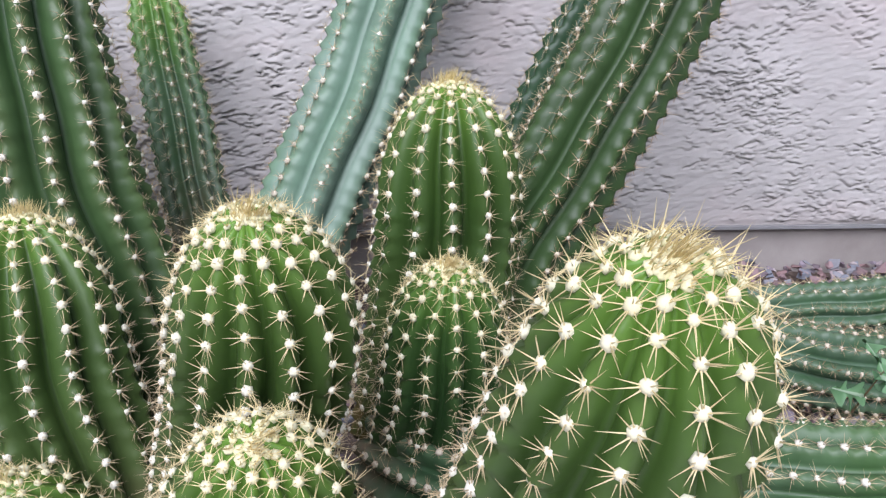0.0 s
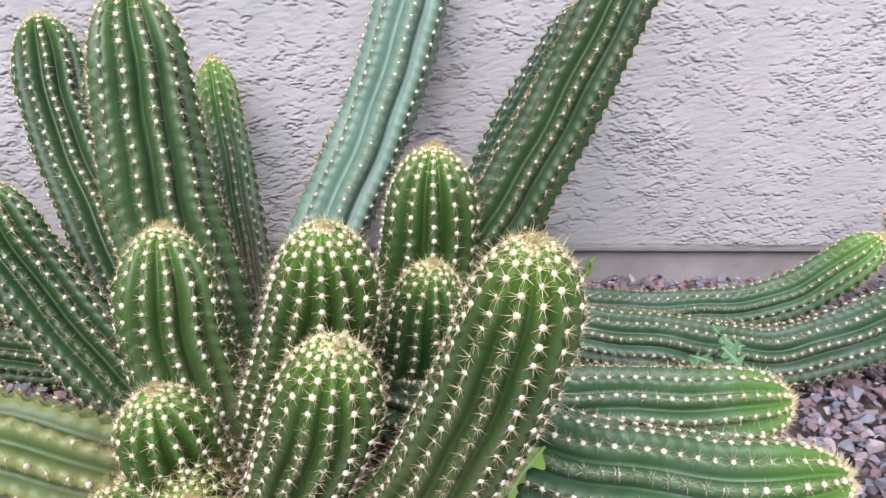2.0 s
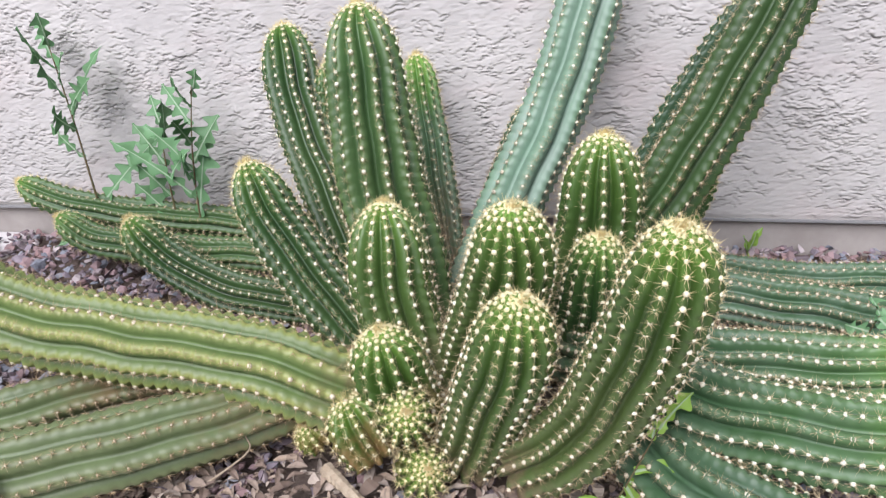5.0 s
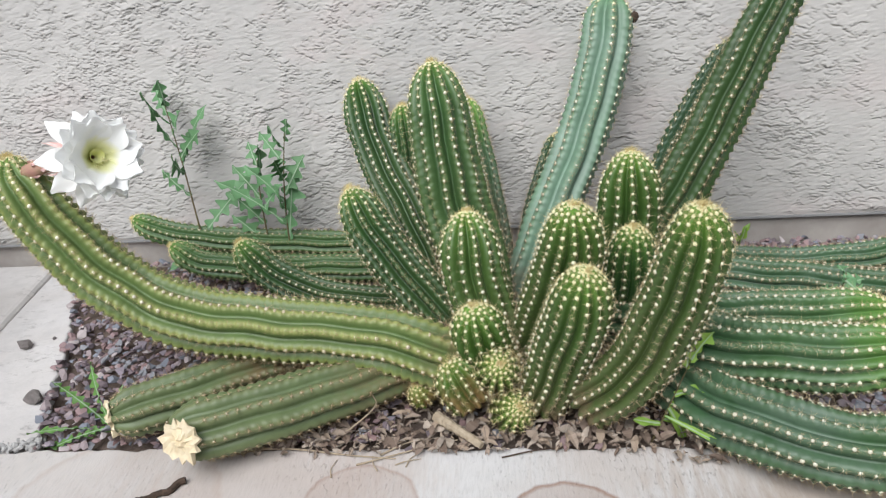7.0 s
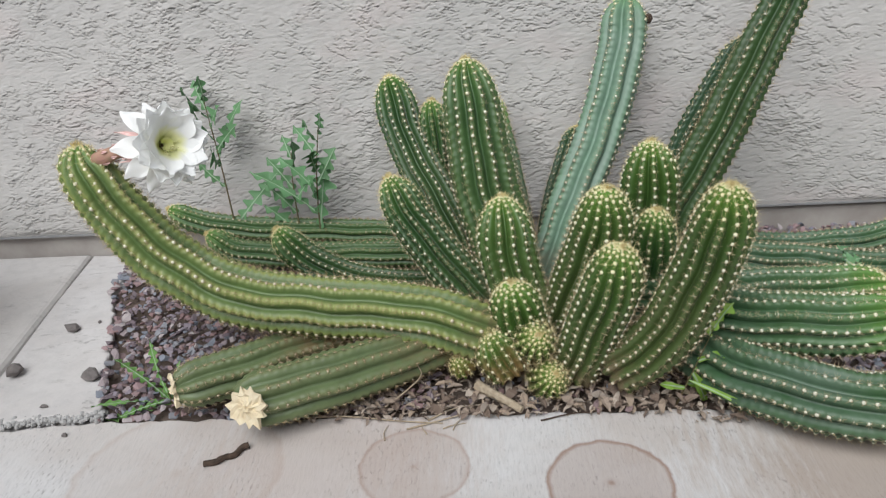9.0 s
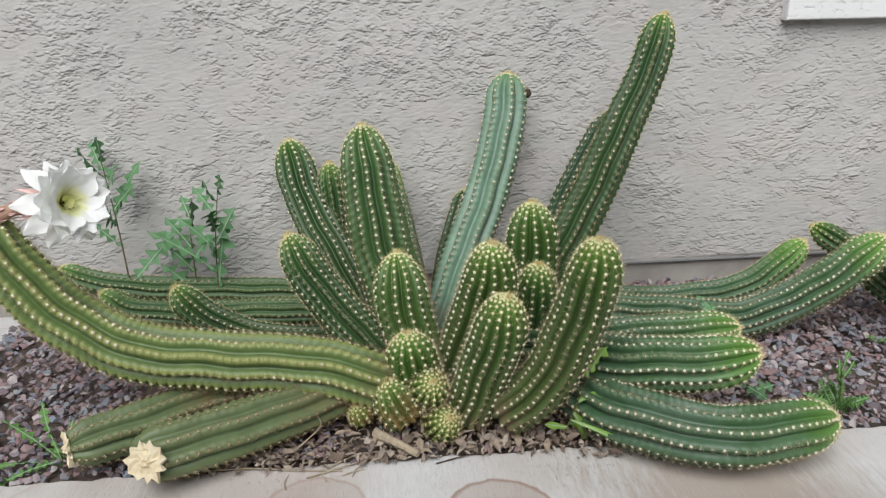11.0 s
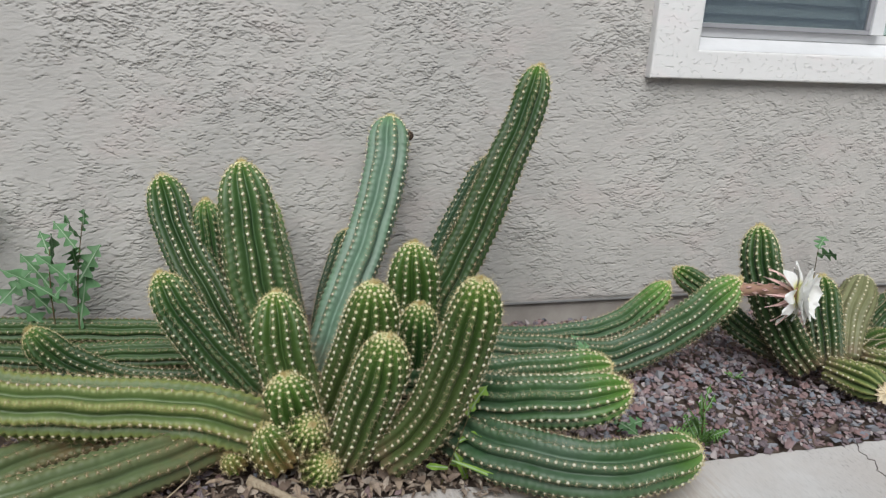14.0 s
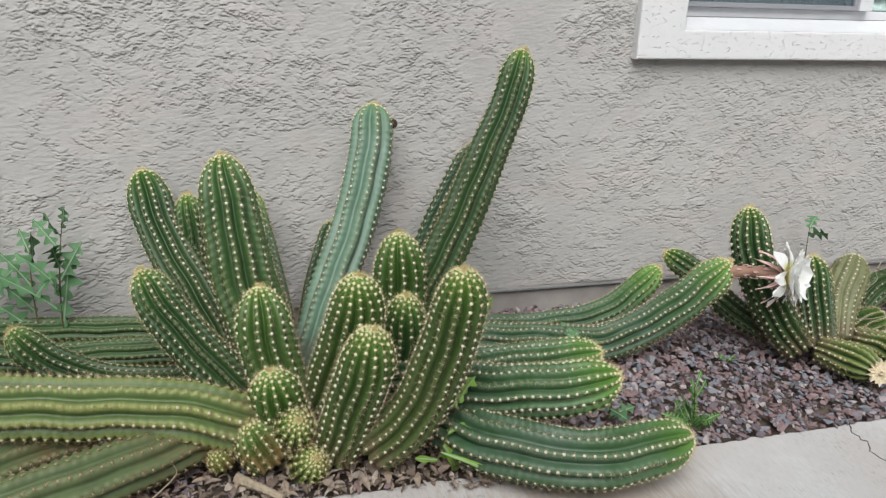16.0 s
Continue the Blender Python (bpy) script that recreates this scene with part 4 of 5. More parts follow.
# ---- the big sprawling cactus ----
cactus = thing("cactus", "large clump of ribbed green torch cactus sprawling against the wall", "cactus")
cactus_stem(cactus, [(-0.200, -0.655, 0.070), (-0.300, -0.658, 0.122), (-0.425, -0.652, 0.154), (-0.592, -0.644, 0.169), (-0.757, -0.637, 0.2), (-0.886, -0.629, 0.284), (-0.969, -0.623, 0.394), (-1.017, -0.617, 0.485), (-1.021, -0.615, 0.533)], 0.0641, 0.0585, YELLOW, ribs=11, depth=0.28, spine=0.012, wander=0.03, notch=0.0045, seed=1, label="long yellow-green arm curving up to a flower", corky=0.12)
cactus_stem(cactus, [(-0.25, -0.42, 0.058), (-0.287, -0.347, 0.145), (-0.353, -0.256, 0.253), (-0.421, -0.16, 0.372), (-0.464, -0.065, 0.507)], 0.0548, 0.0528, DEEP, ribs=12, seed=2)
cactus_stem(cactus, [(-0.131, -0.25, 0.084), (-0.159, -0.182, 0.223), (-0.185, -0.119, 0.35), (-0.205, -0.07, 0.45)], 0.0378, 0.0341, LYING, ribs=12, spine=0.010, seed=3, corky=0.22)
cactus_stem(cactus, [(-0.298, -0.26, 0.087), (-0.333, -0.202, 0.253), (-0.356, -0.13, 0.459)], 0.0399, 0.0362, DEEP, ribs=12, spine=0.009, seed=4)
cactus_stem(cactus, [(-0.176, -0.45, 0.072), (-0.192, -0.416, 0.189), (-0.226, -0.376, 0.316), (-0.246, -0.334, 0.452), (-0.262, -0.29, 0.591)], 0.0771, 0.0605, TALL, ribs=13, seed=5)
cactus_stem(cactus, [(-0.206, -0.53, 0.06), (-0.262, -0.505, 0.107), (-0.336, -0.469, 0.186), (-0.402, -0.433, 0.271), (-0.448, -0.4, 0.358)], 0.0531, 0.0449, DEEP, ribs=13, seed=6)
cactus_stem(cactus, [(-0.13, -0.613, 0.05), (-0.163, -0.583, 0.147), (-0.187, -0.553, 0.242), (-0.196, -0.52, 0.348)], 0.0567, 0.0582, OLIVE, ribs=13, seed=7, corky=0.12)
cactus_stem(cactus, [(-0.134, -0.667, 0.05), (-0.169, -0.666, 0.134), (-0.187, -0.665, 0.217)], 0.0493, 0.0543, GREEN, ribs=14, seed=8, label="small round offset", taper=1.25, corky=0.10)
cactus_stem(cactus, [(-0.098, -0.38, 0.029), (-0.066, -0.339, 0.116), (-0.002, -0.272, 0.25), (0.066, -0.199, 0.396), (0.114, -0.129, 0.544), (0.136, -0.07, 0.671)], 0.0508, 0.0585, BLUE, ribs=8, depth=0.34, taper=1.35, spine=0.010, seed=9, label="tall flat-ribbed blue-green stem leaning on the wall", corky=0.14)
cactus_stem(cactus, [(-0.074, -0.2, 0.063), (-0.039, -0.135, 0.197), (0.02, -0.06, 0.348)], 0.0292, 0.0262, DARK, ribs=11, spine=0.008, seed=10)
cactus_stem(cactus, [(0.168, -0.42, 0.165), (0.206, -0.401, 0.253), (0.259, -0.38, 0.347), (0.314, -0.357, 0.449), (0.378, -0.328, 0.587), (0.438, -0.301, 0.711), (0.474, -0.276, 0.832)], 0.0549, 0.043, DEEP, ribs=10, depth=0.34, spine=0.0105, seed=11, label="tallest deep green stem leaning outwards")
cactus_stem(cactus, [(0.195, -0.3, 0.157), (0.26, -0.258, 0.345), (0.333, -0.226, 0.479), (0.397, -0.2, 0.585)], 0.0409, 0.0413, DARK, ribs=11, seed=12)
cactus_stem(cactus, [(0.098, -0.46, 0.066), (0.124, -0.449, 0.233), (0.131, -0.441, 0.338), (0.13, -0.435, 0.426)], 0.0642, 0.0579, GREEN, ribs=13, seed=13)
cactus_stem(cactus, [(-0.084, -0.578, 0.04), (-0.035, -0.608, 0.183), (-0.003, -0.637, 0.312), (-0.002, -0.66, 0.411)], 0.0579, 0.0584, OLIVE, ribs=14, seed=14)
cactus_stem(cactus, [(-0.062, -0.704, 0.03), (-0.027, -0.724, 0.144), (0.003, -0.745, 0.256), (0.011, -0.76, 0.338)], 0.0520, 0.0550, OLIVE, ribs=14, seed=15)
cactus_stem(cactus, [(0.095, -0.52, 0.041), (0.12, -0.536, 0.192), (0.125, -0.55, 0.314)], 0.05, 0.0468, DEEP, ribs=13, seed=16)
cactus_stem(cactus, [(0.018, -0.736, 0.05), (0.097, -0.761, 0.137), (0.145, -0.793, 0.276), (0.169, -0.821, 0.4), (0.168, -0.84, 0.479)], 0.0560, 0.0500, OLIVE, ribs=13, seed=17, label="stout bright green stem with a golden crown")
cactus_stem(cactus, [(-0.191, -0.721, 0.04), (-0.212, -0.712, 0.076), (-0.237, -0.7, 0.124)], 0.0451, 0.047, GREEN, ribs=14, spacing=0.0175, spine=0.010, seed=18, label="small round offset", taper=1.25, corky=0.11)
cactus_stem(cactus, [(-0.149, -0.68, 0.066), (-0.138, -0.75, 0.146)], 0.0367, 0.0409, GREEN, ribs=13, spacing=0.0175, spine=0.011, seed=19, label="small round offset", taper=1.25, corky=0.09)
cactus_stem(cactus, [(-0.125, -0.69, 0.03), (-0.12, -0.743, 0.037), (-0.108, -0.78, 0.074)], 0.0357, 0.0376, GREEN, ribs=13, spacing=0.0160, spine=0.010, seed=20, label="small round offset with a bright star of areoles", taper=1.25, corky=0.11)
cactus_stem(cactus, [(-0.284, -0.692, 0.03), (-0.302, -0.7, 0.069)], 0.0266, 0.0285, GREEN, ribs=11, spacing=0.0130, spine=0.008, seed=21, label="tiny half-dead offset", taper=1.25)
cactus_stem(cactus, [(-0.239, -0.569, 0.07), (-0.383, -0.68, 0.073), (-0.514, -0.757, 0.076), (-0.618, -0.811, 0.078), (-0.72, -0.851, 0.08)], 0.0489, 0.0589, DULL, ribs=9, depth=0.30, cut=True, spine=0.009, worn=0.5, face=(0.05, -0.85, 0.36), shift=0.066, back_off=0.058, seed=22, label="yellow-green stem lying down, its end cut and dried", corky=0.30)
cactus_stem(cactus, [(-0.535, -0.619, 0.07), (-0.628, -0.653, 0.071), (-0.733, -0.718, 0.073), (-0.862, -0.792, 0.075)], 0.0481, 0.0484, DULL, ribs=9, depth=0.30, cut=True, spine=0.009, worn=0.5, seed=23, label="yellow-green stem lying down, its end cut and dried", corky=0.20)
cactus_stem(cactus, [(-0.246, -0.12, 0.067), (-0.511, -0.111, 0.088), (-0.702, -0.104, 0.098), (-0.91, -0.097, 0.113), (-1.036, -0.093, 0.139), (-1.112, -0.09, 0.179)], 0.035, 0.0338, TALL, ribs=10, depth=0.28, spine=0.008, wander=0.045, seed=24)
cactus_stem(cactus, [(-0.247, -0.22, 0.056), (-0.473, -0.205, 0.067), (-0.69, -0.191, 0.066), (-0.894, -0.177, 0.079), (-0.986, -0.17, 0.134)], 0.0365, 0.0344, TALL, ribs=10, depth=0.28, spine=0.008, wander=0.045, seed=25)
cactus_stem(cactus, [(-0.235, -0.35, 0.05), (-0.379, -0.33, 0.032), (-0.555, -0.306, 0.04), (-0.662, -0.29, 0.085), (-0.724, -0.279, 0.131), (-0.764, -0.27, 0.183)], 0.0412, 0.0421, DEEP, ribs=12, spine=0.009, seed=26)
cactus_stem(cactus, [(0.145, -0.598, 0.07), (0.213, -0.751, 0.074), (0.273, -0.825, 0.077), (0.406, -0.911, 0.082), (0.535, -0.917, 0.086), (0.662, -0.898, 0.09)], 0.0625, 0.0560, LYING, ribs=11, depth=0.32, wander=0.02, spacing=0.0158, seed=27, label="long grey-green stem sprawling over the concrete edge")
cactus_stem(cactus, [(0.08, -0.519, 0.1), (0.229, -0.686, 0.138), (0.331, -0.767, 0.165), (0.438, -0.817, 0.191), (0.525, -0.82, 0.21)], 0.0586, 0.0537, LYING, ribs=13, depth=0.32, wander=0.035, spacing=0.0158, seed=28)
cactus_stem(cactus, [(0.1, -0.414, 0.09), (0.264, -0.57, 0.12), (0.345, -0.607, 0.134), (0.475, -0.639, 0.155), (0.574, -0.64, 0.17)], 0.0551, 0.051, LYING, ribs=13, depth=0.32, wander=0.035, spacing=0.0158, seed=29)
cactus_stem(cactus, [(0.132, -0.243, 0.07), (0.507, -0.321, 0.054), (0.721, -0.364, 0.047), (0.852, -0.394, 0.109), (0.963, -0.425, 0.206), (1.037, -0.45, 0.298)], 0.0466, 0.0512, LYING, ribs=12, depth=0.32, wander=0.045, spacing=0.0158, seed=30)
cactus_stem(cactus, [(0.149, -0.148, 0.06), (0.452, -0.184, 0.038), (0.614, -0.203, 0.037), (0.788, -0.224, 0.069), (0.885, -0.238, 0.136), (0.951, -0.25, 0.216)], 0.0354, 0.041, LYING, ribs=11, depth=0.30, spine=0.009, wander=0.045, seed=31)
cactus_stem(cactus, [(0.327, -0.08, 0.055), (0.353, -0.068, 0.12), (0.369, -0.06, 0.16), (0.385, -0.05, 0.218)], 0.0288, 0.0256, DEEP, ribs=11, spine=0.008, seed=33)
cactus_stem(cactus, [(0.303, -0.28, 0.084), (0.311, -0.243, 0.134), (0.319, -0.2, 0.194)], 0.0227, 0.0255, DEEP, ribs=11, spine=0.008, seed=34)
flower(cactus, (-0.985, -0.625, 0.505), (-0.812, -0.672, 0.545), (0.78, -0.58, 0.24), 0.065, 5, "open white flower with yellow throat and pink sepals", 0.21)
# dark dried bud on the side of the tall stem
bud = bmesh.new()
bmesh.ops.create_icosphere(bud, subdivisions=2, radius=0.010, matrix=Matrix.Translation((0.187, -0.090, 0.622)) @ Matrix.Diagonal((1, 0.8, 1.3, 1)))
for v in bud.verts:
    v.co += Vector((noise.noise(v.co * 180), noise.noise(v.co * 180 + Vector((5, 5, 5))), 0)) * 0.003
part("dried_bud", bud, BARK, cactus, "dark brown dried bud")

# ---- the smaller clump further along the wall ----
small_cactus = thing("cactus", "smaller clump of dark green cactus in gravel by the wall", "cactus")
cactus_stem(small_cactus, [(1.243, -0.422, 0.05), (1.166, -0.326, 0.096), (1.1, -0.228, 0.172), (1.03, -0.15, 0.222)], 0.0365, 0.0387, DEEP, ribs=11, spine=0.009, seed=91)
cactus_stem(small_cactus, [(1.254, -0.518, 0.05), (1.188, -0.466, 0.154), (1.145, -0.405, 0.288), (1.146, -0.35, 0.417)], 0.0484, 0.0533, DEEP, ribs=13, seed=94)
cactus_stem(small_cactus, [(1.318, -0.53, 0.05), (1.337, -0.464, 0.142), (1.366, -0.38, 0.267)], 0.0438, 0.0472, DEEP, ribs=13, seed=95)
cactus_stem(small_cactus, [(1.405, -0.49, 0.05), (1.464, -0.415, 0.13), (1.583, -0.32, 0.231)], 0.0443, 0.0568, PALE, ribs=13, depth=0.12, spine=0.006, seed=96, label="pale weathered and wrinkled stem")
cactus_stem(small_cactus, [(1.598, -0.33, 0.026), (1.711, -0.305, 0.115), (1.901, -0.281, 0.108), (2.172, -0.25, 0.063)], 0.0441, 0.0502, DEEP, ribs=11, spine=0.009, seed=97)
cactus_stem(small_cactus, [(1.453, -0.46, 0.05), (1.552, -0.42, 0.055), (1.646, -0.402, 0.06)], 0.0361, 0.0395, GREEN, ribs=12, spacing=0.014, spine=0.009, seed=98, taper=1.25)
cactus_stem(small_cactus, [(1.295, -0.546, 0.06), (1.33, -0.615, 0.06), (1.349, -0.691, 0.06)], 0.0387, 0.0483, YELLOW, ribs=12, cut=True, spine=0.009, face=(-0.3, -0.7, 0.3), seed=99)
cactus_stem(small_cactus, [(1.439, -0.518, 0.06), (1.482, -0.588, 0.06), (1.469, -0.688, 0.06)], 0.0399, 0.0461, YELLOW, ribs=12, cut=True, spine=0.009, face=(-0.3, -0.7, 0.3), seed=100)
flower(cactus, (1.03, -0.455, 0.27), (1.142, -0.578, 0.295), (0.60, -0.79, 0.08), 0.062, 11, "fading white flower opening from a pink-brown tube", 0.24)


# ---- weeds ----
def leaf_mesh(name, material, length, width, lobes, seed=0, droop=0.25):
    """A leaf along +x with broad pointed lobes, deep bays between them and a pale midrib."""
    rng = random.Random(seed)
    vs, fs, mid = [], [], []
    per = 8
    lobes = round(lobes * 1.35)
    n = max(lobes, 2) * per
    length, width = length * 1.1, width * 1.4
    shape = (0.20, 0.26, 0.58, 0.92, 1.0, 0.84, 0.52, 0.28)
    back = (0.0, 0.0, 0.3, 0.7, 0.9, 0.6, 0.2, 0.0)
    size = [rng.uniform(0.55, 1.25) for _ in range(40)]
    for i in range(n + 1):
        t = i / n
        env = math.sin(math.pi * min(1.0, t * 0.72 + 0.14)) ** 0.7 * (0.45 + 0.55 * t) * (1 if t < 0.8 else math.sqrt(max(0.0, (1.04 - t) / 0.24)))
        row = []
        for side in (1, -1):
            k = (i + (2 if side < 0 else 0)) % per
            w = width * env * (shape[k] if lobes else 0.8) * 0.5 * size[(i + (2 if side < 0 else 0)) // per * 2 + (side > 0)] + 0.0004
            row.append((side * w, length / n * back[k] if lobes else 0.0))
        z = -droop * length * t * t
        rib = min(0.0015 * (1.25 - t), 0.4 * min(abs(row[0][0]), abs(row[1][0])))
        wob = 0.003 * math.sin(t * 11 + seed)
        a, d = row[0][0], row[1][0]
        vs += [(length * t - row[0][1], a, z + 0.25 * abs(a) + wob), (length * t - row[0][1] * 0.1, min(rib * 1.5, a * 0.9), z), (length * t, rib, z + 0.0004),
               (length * t, -rib, z + 0.0004), (length * t - row[1][1] * 0.1, max(-rib * 1.5, d * 0.9), z), (length * t - row[1][1], d, z + 0.25 * abs(d) - wob)]
        mid += [0, 0, 1, 1, 0, 0]
    for i in range(n):
        a = i * 6
        fs += [[a + q, a + q + 1, a + q + 7, a + q + 6] for q in range(5)]
    m = len(vs)
    vs += [(x, y, z - 0.0006) for x, y, z in vs]
    fs += [[q + m for q in f][::-1] for f in fs]
    return mesh_of(name, np.array(vs), fs, material, True, {"mid": mid + mid})


def weed(points, leaves, label, material, stalk_r=0.0035, seed=0):
    """A stalk along the points, and leaves as (share of the height, heading, rise, length, width, lobes)."""
    rng = random.Random(seed)
    ob = thing("weed", label, "weed")
    line, s, _ = spline(points, 0.01)
    vs, fs = [], []
    n, seg = 16, 7
    for i in range(n):
        x = s[-1] * i / (n - 1)
        c = np.array([np.interp(x, s, line[:, k]) for k in range(3)])
        r = stalk_r * (1 - 0.65 * i / (n - 1))
        for j in range(seg):
            a = 2 * np.pi * j / seg
            vs.append(c + np.array((np.cos(a) * r, np.sin(a) * r, 0)))
    for i in range(n - 1):
        for j in range(seg):
            fs.append([i * seg + j, i * seg + (j + 1) % seg, (i + 1) * seg + (j + 1) % seg, (i + 1) * seg + j])
    fs.append(list(range((n - 1) * seg, n * seg)))
    part("stalk", mesh_of("stalk", np.array(vs), fs, STALK), STALK, ob)
    for k, (f, heading, rise, length, width, lobes) in enumerate(leaves):
        c = [float(np.interp(f * s[-1], s, line[:, q])) for q in range(3)]
        me = leaf_mesh("leaf", material, length, width, lobes, seed * 31 + k)
        o = part("leaf", me, None, ob)
        # the blade turns its face to the light, outwards and up
        ahead = Vector((math.cos(radians(heading)) * math.cos(radians(rise)), math.sin(radians(heading)) * math.cos(radians(rise)), math.sin(radians(rise))))
        face = Vector((rng.gauss(0, 0.7), -0.65 + rng.gauss(0, 0.3), 0.6 + rng.gauss(0, 0.5)))
        side = face.cross(ahead).normalized()
        face = ahead.cross(side)
        o.matrix_local = Matrix.Translation(c) @ Matrix((ahead, side, face)).transposed().to_4x4()
    return ob


weed([(-0.925, -0.10, -0.01), (-0.93, -0.10, 0.17), (-0.94, -0.09, 0.33), (-0.955, -0.08, 0.49)],
     [(0.08, -8, -15, 0.13, 0.05, 4), (0.22, 176, 22, 0.15, 0.055, 4), (0.26, 8, 50, 0.20, 0.05, 5), (0.5, 178, 40, 0.09, 0.035, 3), (0.15, -140, 10, 0.10, 0.045, 3), (0.62, -100, 40, 0.09, 0.045, 3), (0.66, 20, 72, 0.15, 0.05, 4), (0.70, -30, 50, 0.09, 0.045, 3), (0.76, 178, 50, 0.10, 0.05, 3), (0.82, -60, 55, 0.08, 0.05, 3), (0.88, -160, 45, 0.09, 0.05, 3), (0.92, 150, 60, 0.08, 0.045, 3), (0.97, -60, 70, 0.06, 0.04, 2)],
     "tall green thistle-like weed with toothed leaves by the wall", WEED, 0.0032, 2)
weed([(-0.735, -0.12, -0.01), (-0.742, -0.12, 0.12), (-0.745, -0.11, 0.24), (-0.74, -0.10, 0.33)],
     [(0.10, 180, 45, 0.17, 0.05, 4), (0.3, 165, 50, 0.12, 0.05, 3), (0.5, 200, 60, 0.11, 0.05, 3), (0.6, -30, 55, 0.09, 0.05, 3), (0.7, 170, 60, 0.10, 0.045, 3), (0.85, 20, 70, 0.08, 0.04, 2), (0.95, 150, 70, 0.06, 0.035, 2)],
     "green lobed weed with drooping leaves by the wall", WEED, 0.003, 4)
weed([(-0.680, -0.13, 0.0), (-0.683, -0.13, 0.13), (-0.675, -0.12, 0.27), (-0.655, -0.11, 0.40)],
     [(0.3, 10, 78, 0.17, 0.055, 4), (0.4, 182, 48, 0.19, 0.05, 4), (0.5, -100, 50, 0.09, 0.05, 3), (0.55, 185, 60, 0.12, 0.05, 3), (0.6, 20, 58, 0.10, 0.05, 3), (0.7, -95, 55, 0.10, 0.05, 3), (0.8, 170, 60, 0.09, 0.04, 3), (0.9, 190, 50, 0.06, 0.035, 2), (0.95, 60, 60, 0.05, 0.04, 2)],
     "green lobed weed with drooping leaves by the wall", WEED, 0.003, 6)
weed([(-0.905, -0.735, -0.01), (-0.905, -0.738, 0.015), (-0.907, -0.74, 0.03)],
     [(0.2, 195, 25, 0.14, 0.017, 7), (0.3, 165, 48, 0.14, 0.022, 7), (0.35, -155, -4, 0.13, 0.016, 6), (0.5, 150, 62, 0.12, 0.02, 6), (0.5, 215, 12, 0.09, 0.015, 5), (0.6, 60, 60, 0.07, 0.018, 4), (0.8, 20, 55, 0.06, 0.018, 3)],
     "low green dandelion-like weed growing from gravel", WEED_LOW, 0.003, 8)
fronds = [(0.08 + 0.02 * (k % 7), k * 137.5 % 360, 12 + 17 * (k % 4), 0.045 + 0.006 * (k % 5), 0.022, 8) for k in range(20)]
weed([(0.775, -0.75, -0.01), (0.773, -0.75, 0.05), (0.768, -0.745, 0.12)],
     fronds + [(0.4, 100, 76, 0.075, 0.014, 4), (0.5, 200, 80, 0.06, 0.016, 3), (0.7, -60, 70, 0.05, 0.016, 3), (0.85, 40, 78, 0.05, 0.014, 2)],
     "small feathery green weed at the pavement edge", WEED_LOW, 0.0022, 10)
weed([(0.60, -0.66, -0.01), (0.605, -0.66, 0.03), (0.61, -0.665, 0.06)],
     [(0.2, 0, 20, 0.07, 0.035, 3), (0.4, 80, 30, 0.06, 0.03, 3), (0.5, -90, 20, 0.07, 0.03, 3), (0.7, 190, 40, 0.06, 0.03, 3)],
     "small green weed in gravel under a stem", WEED, 0.002, 12)
weed([(0.555, -0.47, 0.09), (0.56, -0.475, 0.12), (0.565, -0.48, 0.15)],
     [(0.4, 200, 25, 0.038, 0.036, 2), (0.7, 0, 25, 0.038, 0.034, 2), (0.9, -85, 5, 0.04, 0.034, 2), (0.97, 100, 45, 0.032, 0.03, 2)],
     "small broad-leaved green seedling between lying stems", WEED, 0.0016, 14)
weed([(0.13, -0.785, -0.005), (0.155, -0.79, 0.08), (0.185, -0.79, 0.175)],
     [(0.98, 35, 50, 0.058, 0.030, 2), (0.9, 70, 55, 0.045, 0.028, 2), (0.6, 0, 20, 0.055, 0.028, 0), (0.5, 20, -35, 0.06, 0.024, 0), (0.45, -10, -60, 0.075, 0.024, 0), (0.35, -50, 5, 0.10, 0.011, 0), (0.3, 30, -20, 0.07, 0.024, 0), (0.25, 200, 20, 0.045, 0.02, 0)],
     "bright lime-green leafy weed under the stout stem", LIME, 0.002, 16)
weed([(0.49, -0.05, -0.02), (0.49, -0.05, 0.02), (0.49, -0.05, 0.05)],
     [(0.4, 90, 70, 0.04, 0.02, 0), (0.6, -60, 65, 0.045, 0.02, 0), (0.8, 10, 70, 0.04, 0.018, 0)],
     "tiny lime-green sprout at the footing", LIME, 0.0015, 18)
weed([(1.62, -0.10, -0.02), (1.60, -0.10, 0.15), (1.585, -0.11, 0.262)],
     [(0.9, -60, 25, 0.06, 0.055, 2), (0.98, 30, 55, 0.05, 0.045, 2)],
     "green broad-leaved weed behind the smaller cactus", WEED, 0.0025, 20)


weed([(1.056, -0.474, -0.005), (1.057, -0.475, 0.012), (1.058, -0.476, 0.025)],
     [(0.3, 10, 40, 0.035, 0.010, 4), (0.4, 100, 45, 0.03, 0.010, 4), (0.5, 190, 40, 0.035, 0.010, 4), (0.6, -80, 35, 0.03, 0.010, 4)],
     "tiny green sprout among the gravel stones", WEED_LOW, 0.0014, 22)


